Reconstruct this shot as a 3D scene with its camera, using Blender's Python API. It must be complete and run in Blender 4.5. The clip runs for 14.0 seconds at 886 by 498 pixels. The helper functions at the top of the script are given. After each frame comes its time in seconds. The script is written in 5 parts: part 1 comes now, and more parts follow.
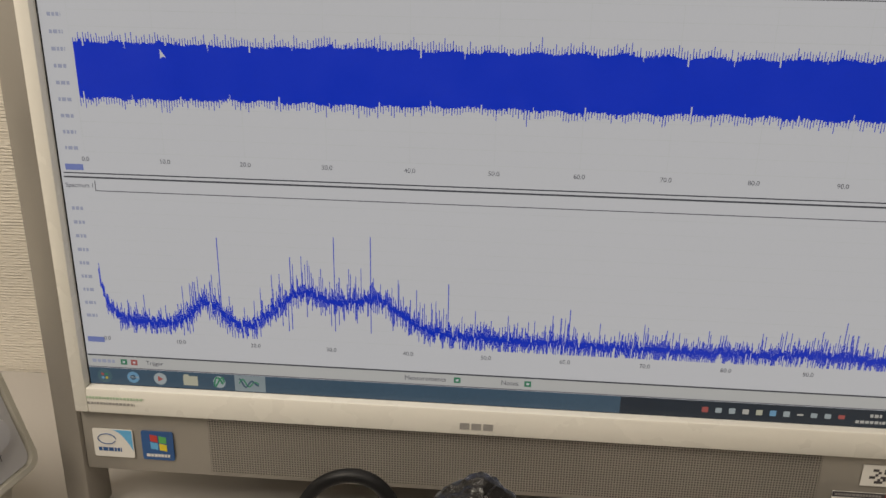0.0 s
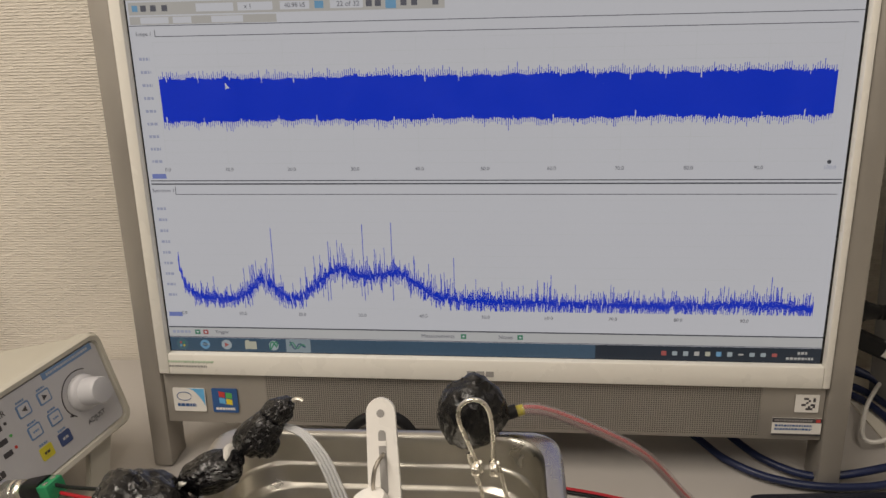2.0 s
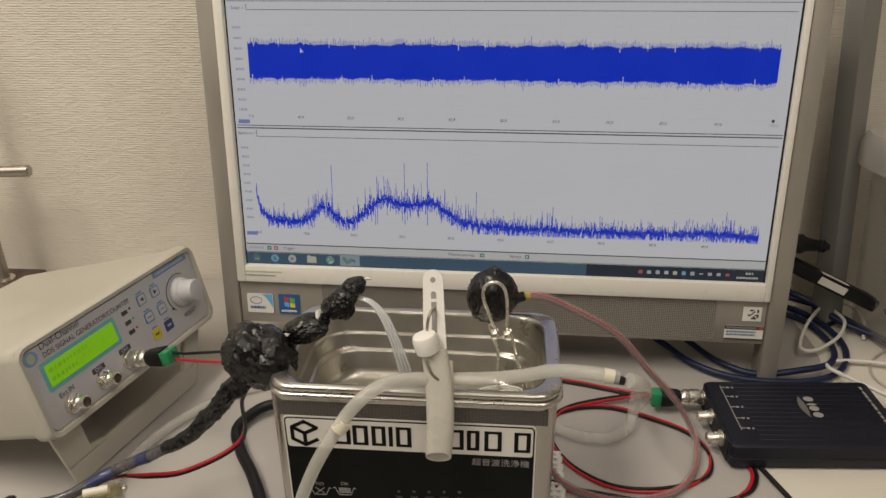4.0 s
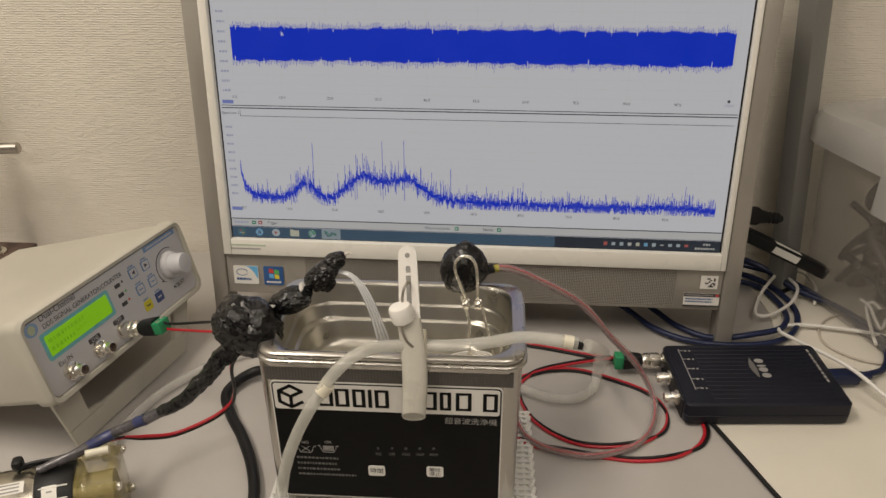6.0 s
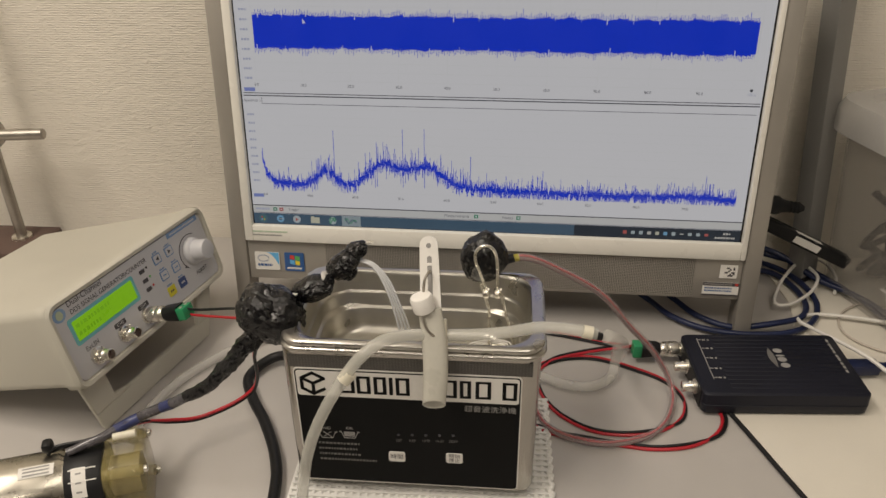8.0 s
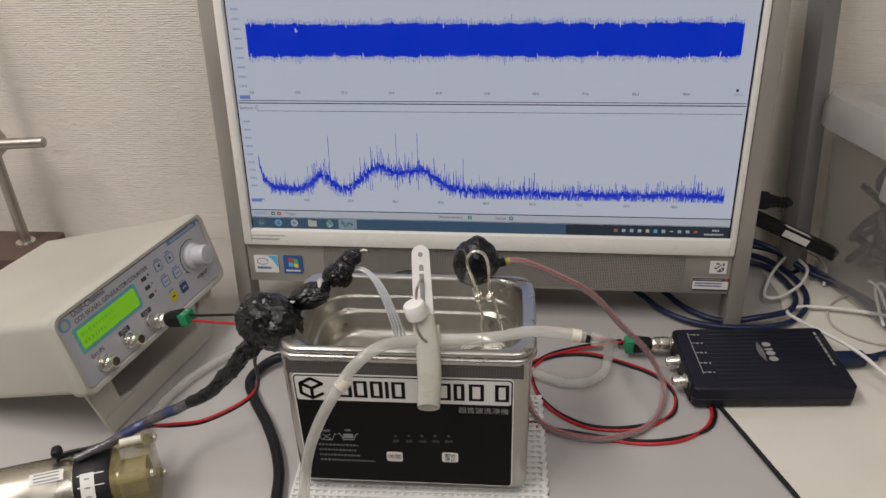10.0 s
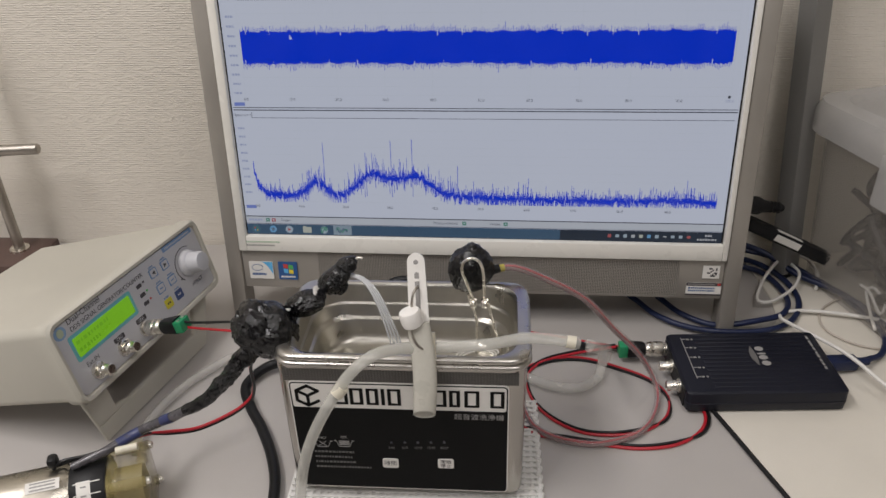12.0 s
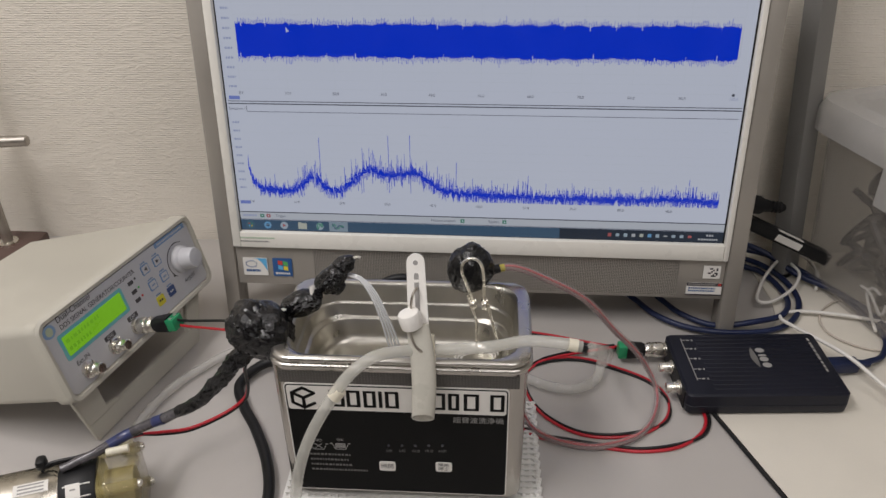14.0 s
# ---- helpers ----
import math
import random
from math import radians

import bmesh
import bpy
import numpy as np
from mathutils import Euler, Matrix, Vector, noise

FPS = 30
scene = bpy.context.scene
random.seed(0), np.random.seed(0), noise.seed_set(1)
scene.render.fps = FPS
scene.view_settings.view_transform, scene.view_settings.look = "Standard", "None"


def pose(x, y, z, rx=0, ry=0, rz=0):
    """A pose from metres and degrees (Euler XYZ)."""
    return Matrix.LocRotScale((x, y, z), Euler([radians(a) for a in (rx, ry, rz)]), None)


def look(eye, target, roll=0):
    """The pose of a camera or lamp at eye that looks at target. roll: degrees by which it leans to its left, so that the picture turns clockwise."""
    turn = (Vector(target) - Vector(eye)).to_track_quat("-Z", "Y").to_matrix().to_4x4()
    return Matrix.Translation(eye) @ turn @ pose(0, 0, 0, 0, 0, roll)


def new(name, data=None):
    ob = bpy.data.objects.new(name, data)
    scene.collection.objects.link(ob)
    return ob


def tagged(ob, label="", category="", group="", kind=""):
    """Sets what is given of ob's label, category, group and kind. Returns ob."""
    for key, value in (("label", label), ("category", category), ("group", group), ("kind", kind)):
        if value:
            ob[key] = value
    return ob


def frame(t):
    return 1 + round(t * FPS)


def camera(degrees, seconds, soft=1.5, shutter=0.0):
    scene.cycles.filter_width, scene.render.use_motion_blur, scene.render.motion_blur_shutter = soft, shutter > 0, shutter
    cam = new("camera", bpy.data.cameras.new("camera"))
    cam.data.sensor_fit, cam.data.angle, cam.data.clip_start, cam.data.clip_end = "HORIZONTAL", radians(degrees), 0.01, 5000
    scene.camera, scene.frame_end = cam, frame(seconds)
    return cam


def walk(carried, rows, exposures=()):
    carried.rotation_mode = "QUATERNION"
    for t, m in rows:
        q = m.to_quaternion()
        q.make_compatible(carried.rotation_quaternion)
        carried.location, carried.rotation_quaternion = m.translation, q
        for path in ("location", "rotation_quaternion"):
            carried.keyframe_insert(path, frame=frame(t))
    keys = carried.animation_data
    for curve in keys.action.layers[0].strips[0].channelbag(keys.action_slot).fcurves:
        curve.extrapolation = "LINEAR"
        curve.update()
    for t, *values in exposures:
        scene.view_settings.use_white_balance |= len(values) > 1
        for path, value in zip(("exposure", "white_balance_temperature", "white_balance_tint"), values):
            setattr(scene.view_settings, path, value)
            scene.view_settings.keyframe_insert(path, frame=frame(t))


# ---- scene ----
cam = camera(59.8, 14.0)
PATH = [
    (0, (0.082, 0.11, 0.384), (-0.023, 1.909, -0.484), 0.6),
    (0.5, (0.087, 0.08, 0.388), (-0.044, 1.89, -0.452), -0.1),
    (1, (0.096, 0.048, 0.391), (-0.059, 1.867, -0.425), -0.8),
    (1.5, (0.099, 0.022, 0.399), (-0.059, 1.841, -0.417), -1.1),
    (2, (0.101, -0.007, 0.404), (-0.064, 1.818, -0.398), -2.1),
    (2.5, (0.103, -0.042, 0.413), (-0.065, 1.785, -0.382), -1.6),
    (3, (0.098, -0.089, 0.421), (-0.073, 1.738, -0.374), -1.3),
    (3.5, (0.092, -0.134, 0.426), (-0.082, 1.677, -0.404), -0.6),
    (4, (0.094, -0.155, 0.434), (-0.077, 1.637, -0.437), -0.8),
    (6.5, (0.104, -0.188, 0.46), (-0.016, 1.564, -0.498), -0.4),
    (7, (0.102, -0.186, 0.46), (-0.026, 1.562, -0.504), -0.5),
    (7.5, (0.1, -0.183, 0.462), (-0.046, 1.555, -0.516), -0.5),
    (8, (0.1, -0.188, 0.466), (-0.064, 1.541, -0.527), -0.8),
    (10.5, (0.11, -0.193, 0.493), (-0.058, 1.513, -0.538), -2.1),
    (11, (0.11, -0.194, 0.496), (-0.055, 1.511, -0.536), -2.1),
    (11.5, (0.11, -0.195, 0.495), (-0.051, 1.515, -0.53), -2.1),
    (12, (0.108, -0.193, 0.493), (-0.046, 1.518, -0.531), -1.9),
    (12.5, (0.108, -0.191, 0.494), (-0.037, 1.517, -0.537), -1.7),
    (13, (0.105, -0.188, 0.493), (-0.031, 1.52, -0.539), -1.4),
    (13.5, (0.103, -0.184, 0.492), (-0.031, 1.522, -0.544), -1.2),
    (14, (0.101, -0.18, 0.492), (-0.031, 1.522, -0.551), -1.1),
]
EXPOSURES = [(0, -0.03, 7350, 9), (0.6, -0.03, 7350, 9), (1.0, -0.15, 6500, 13), (1.5, -0.06, 7050, 12), (3.0, -0.06, 7200, 10), (4.2, -0.08, 7200, 9), (6.3, -0.06, 7250, 10), (8.2, -0.06, 7250, 10), (10.3, -0.07, 6250, 12), (14.0, -0.07, 6250, 12)]
walk(cam, [(t, look(eye, target, roll)) for t, eye, target, roll in PATH], EXPOSURES)

# ---- world, lights, exposure ----
world = bpy.data.worlds.new("room_world")
world.use_nodes = True
world.node_tree.nodes["Background"].inputs[0].default_value = (0.9, 0.95, 1.0, 1)
world.node_tree.nodes["Background"].inputs[1].default_value = 0.02
scene.world = world


def unseen_lamp(x, y, sx, sy, watts, colour):
    d = bpy.data.lights.new("unseen_ceiling_light", "AREA")
    d.shape, d.size, d.size_y, d.energy, d.color = "RECTANGLE", sx, sy, watts, colour
    new("unseen_ceiling_light", d).matrix_world = pose(x, y, 1.69)


LAMPTINT = (1.0, 0.95, 0.90)
# assumed lamps, none in view: main light at left, added fill right and south
unseen_lamp(-0.75, -0.30, 0.4, 1.2, 25, LAMPTINT)
unseen_lamp(0.50, -0.50, 0.3, 1.2, 7.2, LAMPTINT)
unseen_lamp(0.0, -2.1, 1.2, 0.3, 12, LAMPTINT)


# ---- materials ----
def M(name, col, rough=0.5, metal=0.0, var=0.06, scale=40.0, bump=0.0, bscale=400.0, stretch=(1, 1, 1), glass=0.0, ior=1.45,
      emit=0.0, coat=0.0, dirt=0.0, alpha=1.0, distance=0.001, spec=0.5):
    """A principled material with variation at two scales, relief and optional stains."""
    m = bpy.data.materials.new(name)
    m.use_nodes = True
    nt = m.node_tree
    b = nt.nodes["Principled BSDF"]
    L = nt.links.new
    tc = nt.nodes.new("ShaderNodeTexCoord")
    mp = nt.nodes.new("ShaderNodeMapping")
    mp.inputs["Scale"].default_value = stretch
    L(tc.outputs["Object"], mp.inputs[0])
    n1 = nt.nodes.new("ShaderNodeTexNoise")
    n1.inputs["Scale"].default_value, n1.inputs["Detail"].default_value = scale, 5
    L(tc.outputs["Object"], n1.inputs[0])
    n2 = nt.nodes.new("ShaderNodeTexNoise")
    n2.inputs["Scale"].default_value, n2.inputs["Detail"].default_value = bscale, 4
    L(mp.outputs[0], n2.inputs[0])
    mix = nt.nodes.new("ShaderNodeMath")
    mix.operation = "MULTIPLY_ADD"
    L(n2.outputs[0], mix.inputs[0])
    mix.inputs[1].default_value = 0.45
    L(n1.outputs[0], mix.inputs[2])
    ramp = nt.nodes.new("ShaderNodeMapRange")
    ramp.inputs[1].default_value, ramp.inputs[2].default_value = 0.45, 1.0
    ramp.inputs[3].default_value, ramp.inputs[4].default_value = 1 - var, 1 + var
    L(mix.outputs[0], ramp.inputs[0])
    sc = nt.nodes.new("ShaderNodeVectorMath")
    sc.operation = "SCALE"
    sc.inputs[0].default_value = col
    L(ramp.outputs[0], sc.inputs["Scale"])
    out = sc.outputs[0]
    if dirt:
        n3 = nt.nodes.new("ShaderNodeTexNoise")
        n3.inputs["Scale"].default_value, n3.inputs["Detail"].default_value = 9, 8
        L(tc.outputs["Object"], n3.inputs[0])
        dr = nt.nodes.new("ShaderNodeMapRange")
        dr.inputs[1].default_value, dr.inputs[2].default_value = 0.56, 0.75
        dr.inputs[3].default_value, dr.inputs[4].default_value = 0.0, dirt
        L(n3.outputs[0], dr.inputs[0])
        mx = nt.nodes.new("ShaderNodeMix")
        mx.data_type = "RGBA"
        L(dr.outputs[0], mx.inputs[0])
        L(out, mx.inputs[6])
        mx.inputs[7].default_value = (col[0] * 0.55, col[1] * 0.5, col[2] * 0.42, 1)
        out = mx.outputs[2]
    if emit:
        dim = nt.nodes.new("ShaderNodeVectorMath")
        dim.operation = "SCALE"
        dim.inputs["Scale"].default_value = 0.05
        L(out, dim.inputs[0])
        L(dim.outputs[0], b.inputs["Base Color"])
    else:
        L(out, b.inputs["Base Color"])
    rr = nt.nodes.new("ShaderNodeMapRange")
    rr.inputs[1].default_value, rr.inputs[2].default_value = 0.3, 0.7
    rr.inputs[3].default_value, rr.inputs[4].default_value = max(0.02, rough - 0.07), min(1, rough + 0.07)
    L(n1.outputs[0], rr.inputs[0])
    L(rr.outputs[0], b.inputs["Roughness"])
    b.inputs["Metallic"].default_value = metal
    b.inputs["IOR"].default_value = ior
    b.inputs["Specular IOR Level"].default_value = spec
    b.inputs["Transmission Weight"].default_value = glass
    b.inputs["Coat Weight"].default_value = coat
    b.inputs["Alpha"].default_value = alpha
    if emit:
        L(out, b.inputs["Emission Color"])
        b.inputs["Emission Strength"].default_value = emit
    if bump:
        bp = nt.nodes.new("ShaderNodeBump")
        bp.inputs["Strength"].default_value, bp.inputs["Distance"].default_value = bump, distance
        L(n2.outputs[0], bp.inputs["Height"])
        L(bp.outputs[0], b.inputs["Normal"])
    return m


def woven(name, col):
    """Wallpaper with fine level threads: broken ridges over a slight unevenness."""
    m = M(name, col, 0.85, var=0.05, scale=9)
    nt = m.node_tree
    L = nt.links.new
    tc = nt.nodes.new("ShaderNodeTexCoord")
    wave = nt.nodes.new("ShaderNodeTexWave")
    wave.wave_type, wave.bands_direction, wave.wave_profile = "BANDS", "Z", "SIN"
    for k, v in (("Scale", 120.0), ("Distortion", 3.2), ("Detail", 3.0), ("Detail Scale", 5.0)):
        wave.inputs[k].default_value = v
    mp = nt.nodes.new("ShaderNodeMapping")
    mp.inputs["Scale"].default_value = (0.75, 0.75, 1.0)
    L(tc.outputs["Object"], mp.inputs[0])
    L(mp.outputs[0], wave.inputs["Vector"])
    mb = nt.nodes.new("ShaderNodeMapping")
    mb.inputs["Scale"].default_value = (150, 150, 330)
    L(tc.outputs["Object"], mb.inputs[0])
    gap = nt.nodes.new("ShaderNodeTexNoise")
    gap.inputs["Scale"].default_value, gap.inputs["Detail"].default_value = 1.0, 2.0
    L(mb.outputs[0], gap.inputs["Vector"])
    mul = nt.nodes.new("ShaderNodeMath")
    mul.operation = "MULTIPLY"
    L(wave.outputs["Fac"], mul.inputs[0])
    thread = nt.nodes.new("ShaderNodeMapRange")
    thread.inputs[1].default_value, thread.inputs[2].default_value = 0.34, 0.60
    L(gap.outputs["Fac"], thread.inputs[0])
    L(thread.outputs[0], mul.inputs[1])
    bp = nt.nodes.new("ShaderNodeBump")
    bp.inputs["Strength"].default_value, bp.inputs["Distance"].default_value = 0.6, 0.0011
    L(mul.outputs[0], bp.inputs["Height"])
    L(bp.outputs[0], nt.nodes["Principled BSDF"].inputs["Normal"])
    return m


WALL = woven("woven_wallpaper", (0.78, 0.73, 0.645))
DESK = M("grey_laminate", (0.455, 0.43, 0.408), 0.42, var=0.035, scale=14, bump=0.12, bscale=900, dirt=0.12)
BOARD = M("white_laminate", (0.70, 0.66, 0.58), 0.4, var=0.04, scale=18, bump=0.05, bscale=700, dirt=0.18)
PAINT = M("room_paint", (0.74, 0.72, 0.68), 0.8, var=0.04, scale=5, bump=0.1)
# unseen south wall, made dark brown so the steel front reflects darkness
SOUTH = M("dark_reflected_wall", (0.16, 0.145, 0.13), 0.6, var=0.15, scale=3, bump=0.1)
FLOOR = M("vinyl_floor", (0.32, 0.30, 0.28), 0.5, var=0.1, scale=7, bump=0.1)
SILVER = M("silver_paint", (0.36, 0.335, 0.30), 0.42, 0.35, var=0.05, scale=25, bump=0.1, bscale=1800)
BEZEL = M("white_gloss_plastic", (0.80, 0.78, 0.72), 0.28, var=0.02, scale=20, coat=0.3)
CASE = M("dark_plastic", (0.014, 0.014, 0.015), 0.5, spec=0.25, var=0.1, scale=60, bump=0.2, bscale=1500)
STEEL = M("brushed_steel", (0.46, 0.44, 0.405), 0.19, 1.0, var=0.08, scale=18, bump=0.10, bscale=60, stretch=(1, 1, 30), distance=0.0004)
RIMSTEEL = M("polished_rim_steel", (0.52, 0.50, 0.465), 0.30, 1.0, var=0.06, scale=30, bump=0.05, bscale=120, distance=0.0003)
TANK = M("pressed_steel", (0.52, 0.50, 0.45), 0.33, 1.0, var=0.10, scale=22, bump=0.06, bscale=90, distance=0.0005)
CHROME = M("nickel_plate", (0.80, 0.77, 0.70), 0.28, 1.0, var=0.08, scale=120)
ROD = M("dull_steel_rod", (0.42, 0.39, 0.35), 0.38, 1.0, var=0.12, scale=80)
BASEPL = M("brown_painted_iron", (0.105, 0.066, 0.055), 0.5, var=0.15, scale=50, bump=0.3, bscale=600)
PANELBK = M("black_overlay_film", (0.006, 0.006, 0.006), 0.45, var=0.2, scale=40, spec=0.12)
PANELWH = M("white_print", (0.72, 0.70, 0.66), 0.4, var=0.04)
FAINTPRINT = M("faint_print", (0.14, 0.135, 0.13), 0.5, var=0.1)
GREYPRINT = M("grey_print", (0.30, 0.29, 0.28), 0.5, var=0.1)
LEADWIRE = M("clear_lead", (0.72, 0.73, 0.74), 0.25, var=0.04, alpha=0.7, coat=0.3)
TAPE = M("black_vinyl_tape", (0.005, 0.005, 0.006), 0.17, spec=0.4, var=0.3, scale=90, bump=0.8, bscale=230, stretch=(1, 1, 0.5), coat=0.3, distance=0.003)
BLACKRUB = M("black_rubber", (0.010, 0.010, 0.011), 0.45, spec=0.35, var=0.2, scale=80, bump=0.1)
REDWIRE = M("red_pvc", (0.45, 0.018, 0.03), 0.35, var=0.1, scale=60)
BLUEWIRE = M("blue_pvc", (0.010, 0.017, 0.056), 0.4, var=0.15, scale=60)
WHITEWIRE = M("white_pvc", (0.74, 0.72, 0.68), 0.4, var=0.06, scale=60)
SILICONE = M("milky_silicone", (0.66, 0.655, 0.60), 0.22, var=0.06, scale=70, alpha=0.46, coat=0.4)
PALEHOSE = M("thin_milky_silicone", (0.66, 0.65, 0.60), 0.22, var=0.06, scale=70, alpha=0.34, coat=0.3)
HAZYHOSE = M("hazy_pvc_tube", (0.72, 0.70, 0.66), 0.18, var=0.05, alpha=0.42, coat=0.5)
CLEARTUBE = M("clear_pvc_tube", (0.55, 0.46, 0.45), 0.18, var=0.03, alpha=0.28, coat=0.5)
CLAMPPP = M("hazy_polypropylene", (0.62, 0.60, 0.53), 0.3, var=0.06, scale=60, alpha=0.80, coat=0.2)
POLY = M("cream_polypropylene", (0.70, 0.66, 0.54), 0.32, var=0.04, scale=60)
WHITEPP = M("white_polypropylene", (0.82, 0.80, 0.76), 0.3, var=0.03, scale=60)
GENBODY = M("ivory_abs", (0.51, 0.49, 0.425), 0.48, var=0.035, scale=12, bump=0.25, bscale=1600, dirt=0.08, distance=0.0004)
GENPANEL = M("pale_grey_overlay", (0.52, 0.52, 0.54), 0.42, var=0.03, scale=30)
EMBLEM = M("pale_blue_emblem_print", (0.22, 0.34, 0.52), 0.42, var=0.06)
EMBLEMCORE = M("pale_green_emblem_print", (0.42, 0.48, 0.34), 0.42, var=0.06)
GENBLUE = M("blue_overlay_print", (0.15, 0.26, 0.45), 0.42, var=0.06)
GENTEAL = M("teal_border_print", (0.16, 0.46, 0.50), 0.42, var=0.05)
DARKTXT = M("dark_print", (0.06, 0.055, 0.06), 0.5, var=0.1)
LCD = M("lit_green_display", (0.27, 0.66, 0.02), 0.3, var=0.06, scale=50, emit=0.50)
LCDTXT = M("display_characters", (0.21, 0.54, 0.02), 0.3, var=0.06, emit=0.50)
YELLOWKEY = M("yellow_key", (0.62, 0.55, 0.05), 0.4, var=0.06)
BLUEKEY = M("navy_key", (0.05, 0.08, 0.20), 0.4, var=0.06)
GREENTERM = M("green_terminal_plastic", (0.02, 0.26, 0.11), 0.4, var=0.08)
SCOPE = M("navy_black_plastic", (0.010, 0.011, 0.019), 0.42, spec=0.3, var=0.12, scale=30, bump=0.25, bscale=1500, distance=0.0004)
BOXPP = M("translucent_polypropylene", (0.46, 0.43, 0.39), 0.35, var=0.05, scale=30, alpha=0.20)
BOXLID = M("frosted_lid_plastic", (0.60, 0.59, 0.58), 0.45, var=0.05, scale=30, alpha=0.42)
BRONZE = M("amber_polycarbonate", (0.42, 0.35, 0.14), 0.10, var=0.35, scale=60, alpha=0.34, coat=0.7)
MOTOR = M("nickel_motor_can", (0.46, 0.43, 0.37), 0.30, 1.0, var=0.12, scale=60, dirt=0.2)
PAPER = M("white_sticker", (0.75, 0.73, 0.69), 0.5, var=0.04)
CLOTH = M("white_net_mat", (0.74, 0.73, 0.70), 0.7, var=0.06, scale=80, bump=0.4, bscale=900)
POLE = M("grey_enamel", (0.24, 0.235, 0.225), 0.5, var=0.06, scale=20, bump=0.15)
STICKBLUE = M("blue_sticker", (0.03, 0.10, 0.28), 0.35, var=0.1)
SKYBLUE = M("sky_blue_sticker", (0.12, 0.42, 0.72), 0.35, var=0.08)
REDINK = M("red_ink", (0.55, 0.06, 0.05), 0.4)
GREENINK = M("green_ink", (0.10, 0.42, 0.12), 0.4)
YELINK = M("yellow_ink", (0.75, 0.60, 0.05), 0.4)
LEDOFF = M("unlit_diode", (0.05, 0.05, 0.06), 0.3)
# what the display gives off
LIT = 0.425
S_BG = M("display_background", (0.855, 0.905, 1.035), 0.35, var=0.015, scale=4, emit=LIT)
S_BLUE = M("display_trace", (0.0, 0.05, 0.95), 0.35, var=0.02, emit=LIT)
S_LINE = M("display_rule", (0.10, 0.11, 0.14), 0.35, var=0.02, emit=LIT)
S_GREY = M("display_toolbar", (0.66, 0.67, 0.68), 0.35, var=0.02, emit=LIT)
S_TXT = M("display_text", (0.16, 0.17, 0.22), 0.35, var=0.02, emit=LIT)
S_PALE = M("display_scale_text", (0.50, 0.56, 0.80), 0.35, var=0.02, emit=LIT)
S_BAR = M("display_taskbar", (0.075, 0.145, 0.235), 0.35, var=0.12, scale=8, emit=LIT)
S_STATUS = M("display_status_bar", (0.72, 0.76, 0.82), 0.35, var=0.02, emit=LIT)
S_BUTTON = M("display_task_button", (0.36, 0.46, 0.54), 0.35, var=0.05, emit=LIT)
S_ORB = M("display_start_orb", (0.10, 0.20, 0.26), 0.35, var=0.05, emit=LIT)
S_PAPER = M("display_icon_cream", (0.66, 0.68, 0.58), 0.35, var=0.05, emit=LIT)
S_YELLOW = M("display_icon_yellow", (0.70, 0.58, 0.12), 0.35, emit=LIT)
S_DARK = M("display_tray", (0.03, 0.045, 0.07), 0.35, var=0.1, emit=LIT)
S_TEAL = M("display_icon_green", (0.06, 0.32, 0.20), 0.35, emit=LIT)
S_RED = M("display_icon_red", (0.55, 0.14, 0.14), 0.35, emit=LIT)
S_ICON = M("display_icon_pale", (0.50, 0.60, 0.68), 0.35, emit=LIT)
S_CYAN = M("display_icon_blue", (0.22, 0.50, 0.82), 0.35, emit=LIT)
GLASSBK = M("black_screen_border", (0.01, 0.01, 0.011), 0.25)


def dotted(name, col, pitch):
    """Painted panel with a regular field of small dark holes."""
    m = M(name, col, 0.42, 0.35, var=0.04, scale=25)
    nt = m.node_tree
    L = nt.links.new
    b = nt.nodes["Principled BSDF"]
    tc = nt.nodes.new("ShaderNodeTexCoord")
    v = nt.nodes.new("ShaderNodeTexVoronoi")
    v.voronoi_dimensions = "2D"
    v.inputs["Scale"].default_value, v.inputs["Randomness"].default_value = 1 / pitch, 0.0
    sw = nt.nodes.new("ShaderNodeSeparateXYZ")
    cb = nt.nodes.new("ShaderNodeCombineXYZ")
    L(tc.outputs["Object"], sw.inputs[0])
    L(sw.outputs[0], cb.inputs[0])
    L(sw.outputs[2], cb.inputs[1])
    L(cb.outputs[0], v.inputs["Vector"])
    mr = nt.nodes.new("ShaderNodeMapRange")
    mr.inputs[1].default_value, mr.inputs[2].default_value = 0.24, 0.40
    L(v.outputs["Distance"], mr.inputs[0])
    src = b.inputs["Base Color"].links[0].from_socket
    mx = nt.nodes.new("ShaderNodeMix")
    mx.data_type = "RGBA"
    L(mr.outputs[0], mx.inputs[0])
    mx.inputs[6].default_value = (0.10, 0.092, 0.08, 1)
    L(src, mx.inputs[7])
    L(mx.outputs[2], b.inputs["Base Color"])
    bp = nt.nodes.new("ShaderNodeBump")
    bp.inputs["Strength"].default_value, bp.inputs["Distance"].default_value = 0.8, 0.0006
    L(mr.outputs[0], bp.inputs["Height"])
    L(bp.outputs[0], b.inputs["Normal"])
    return m


GRILLE = dotted("perforated_silver_panel", (0.36, 0.335, 0.30), 0.0017)
# dotted dark colour stands in for the reflection in the steel
RIMREFLECT = dotted("painted_dark_reflection", (0.10, 0.095, 0.09), 0.0022)


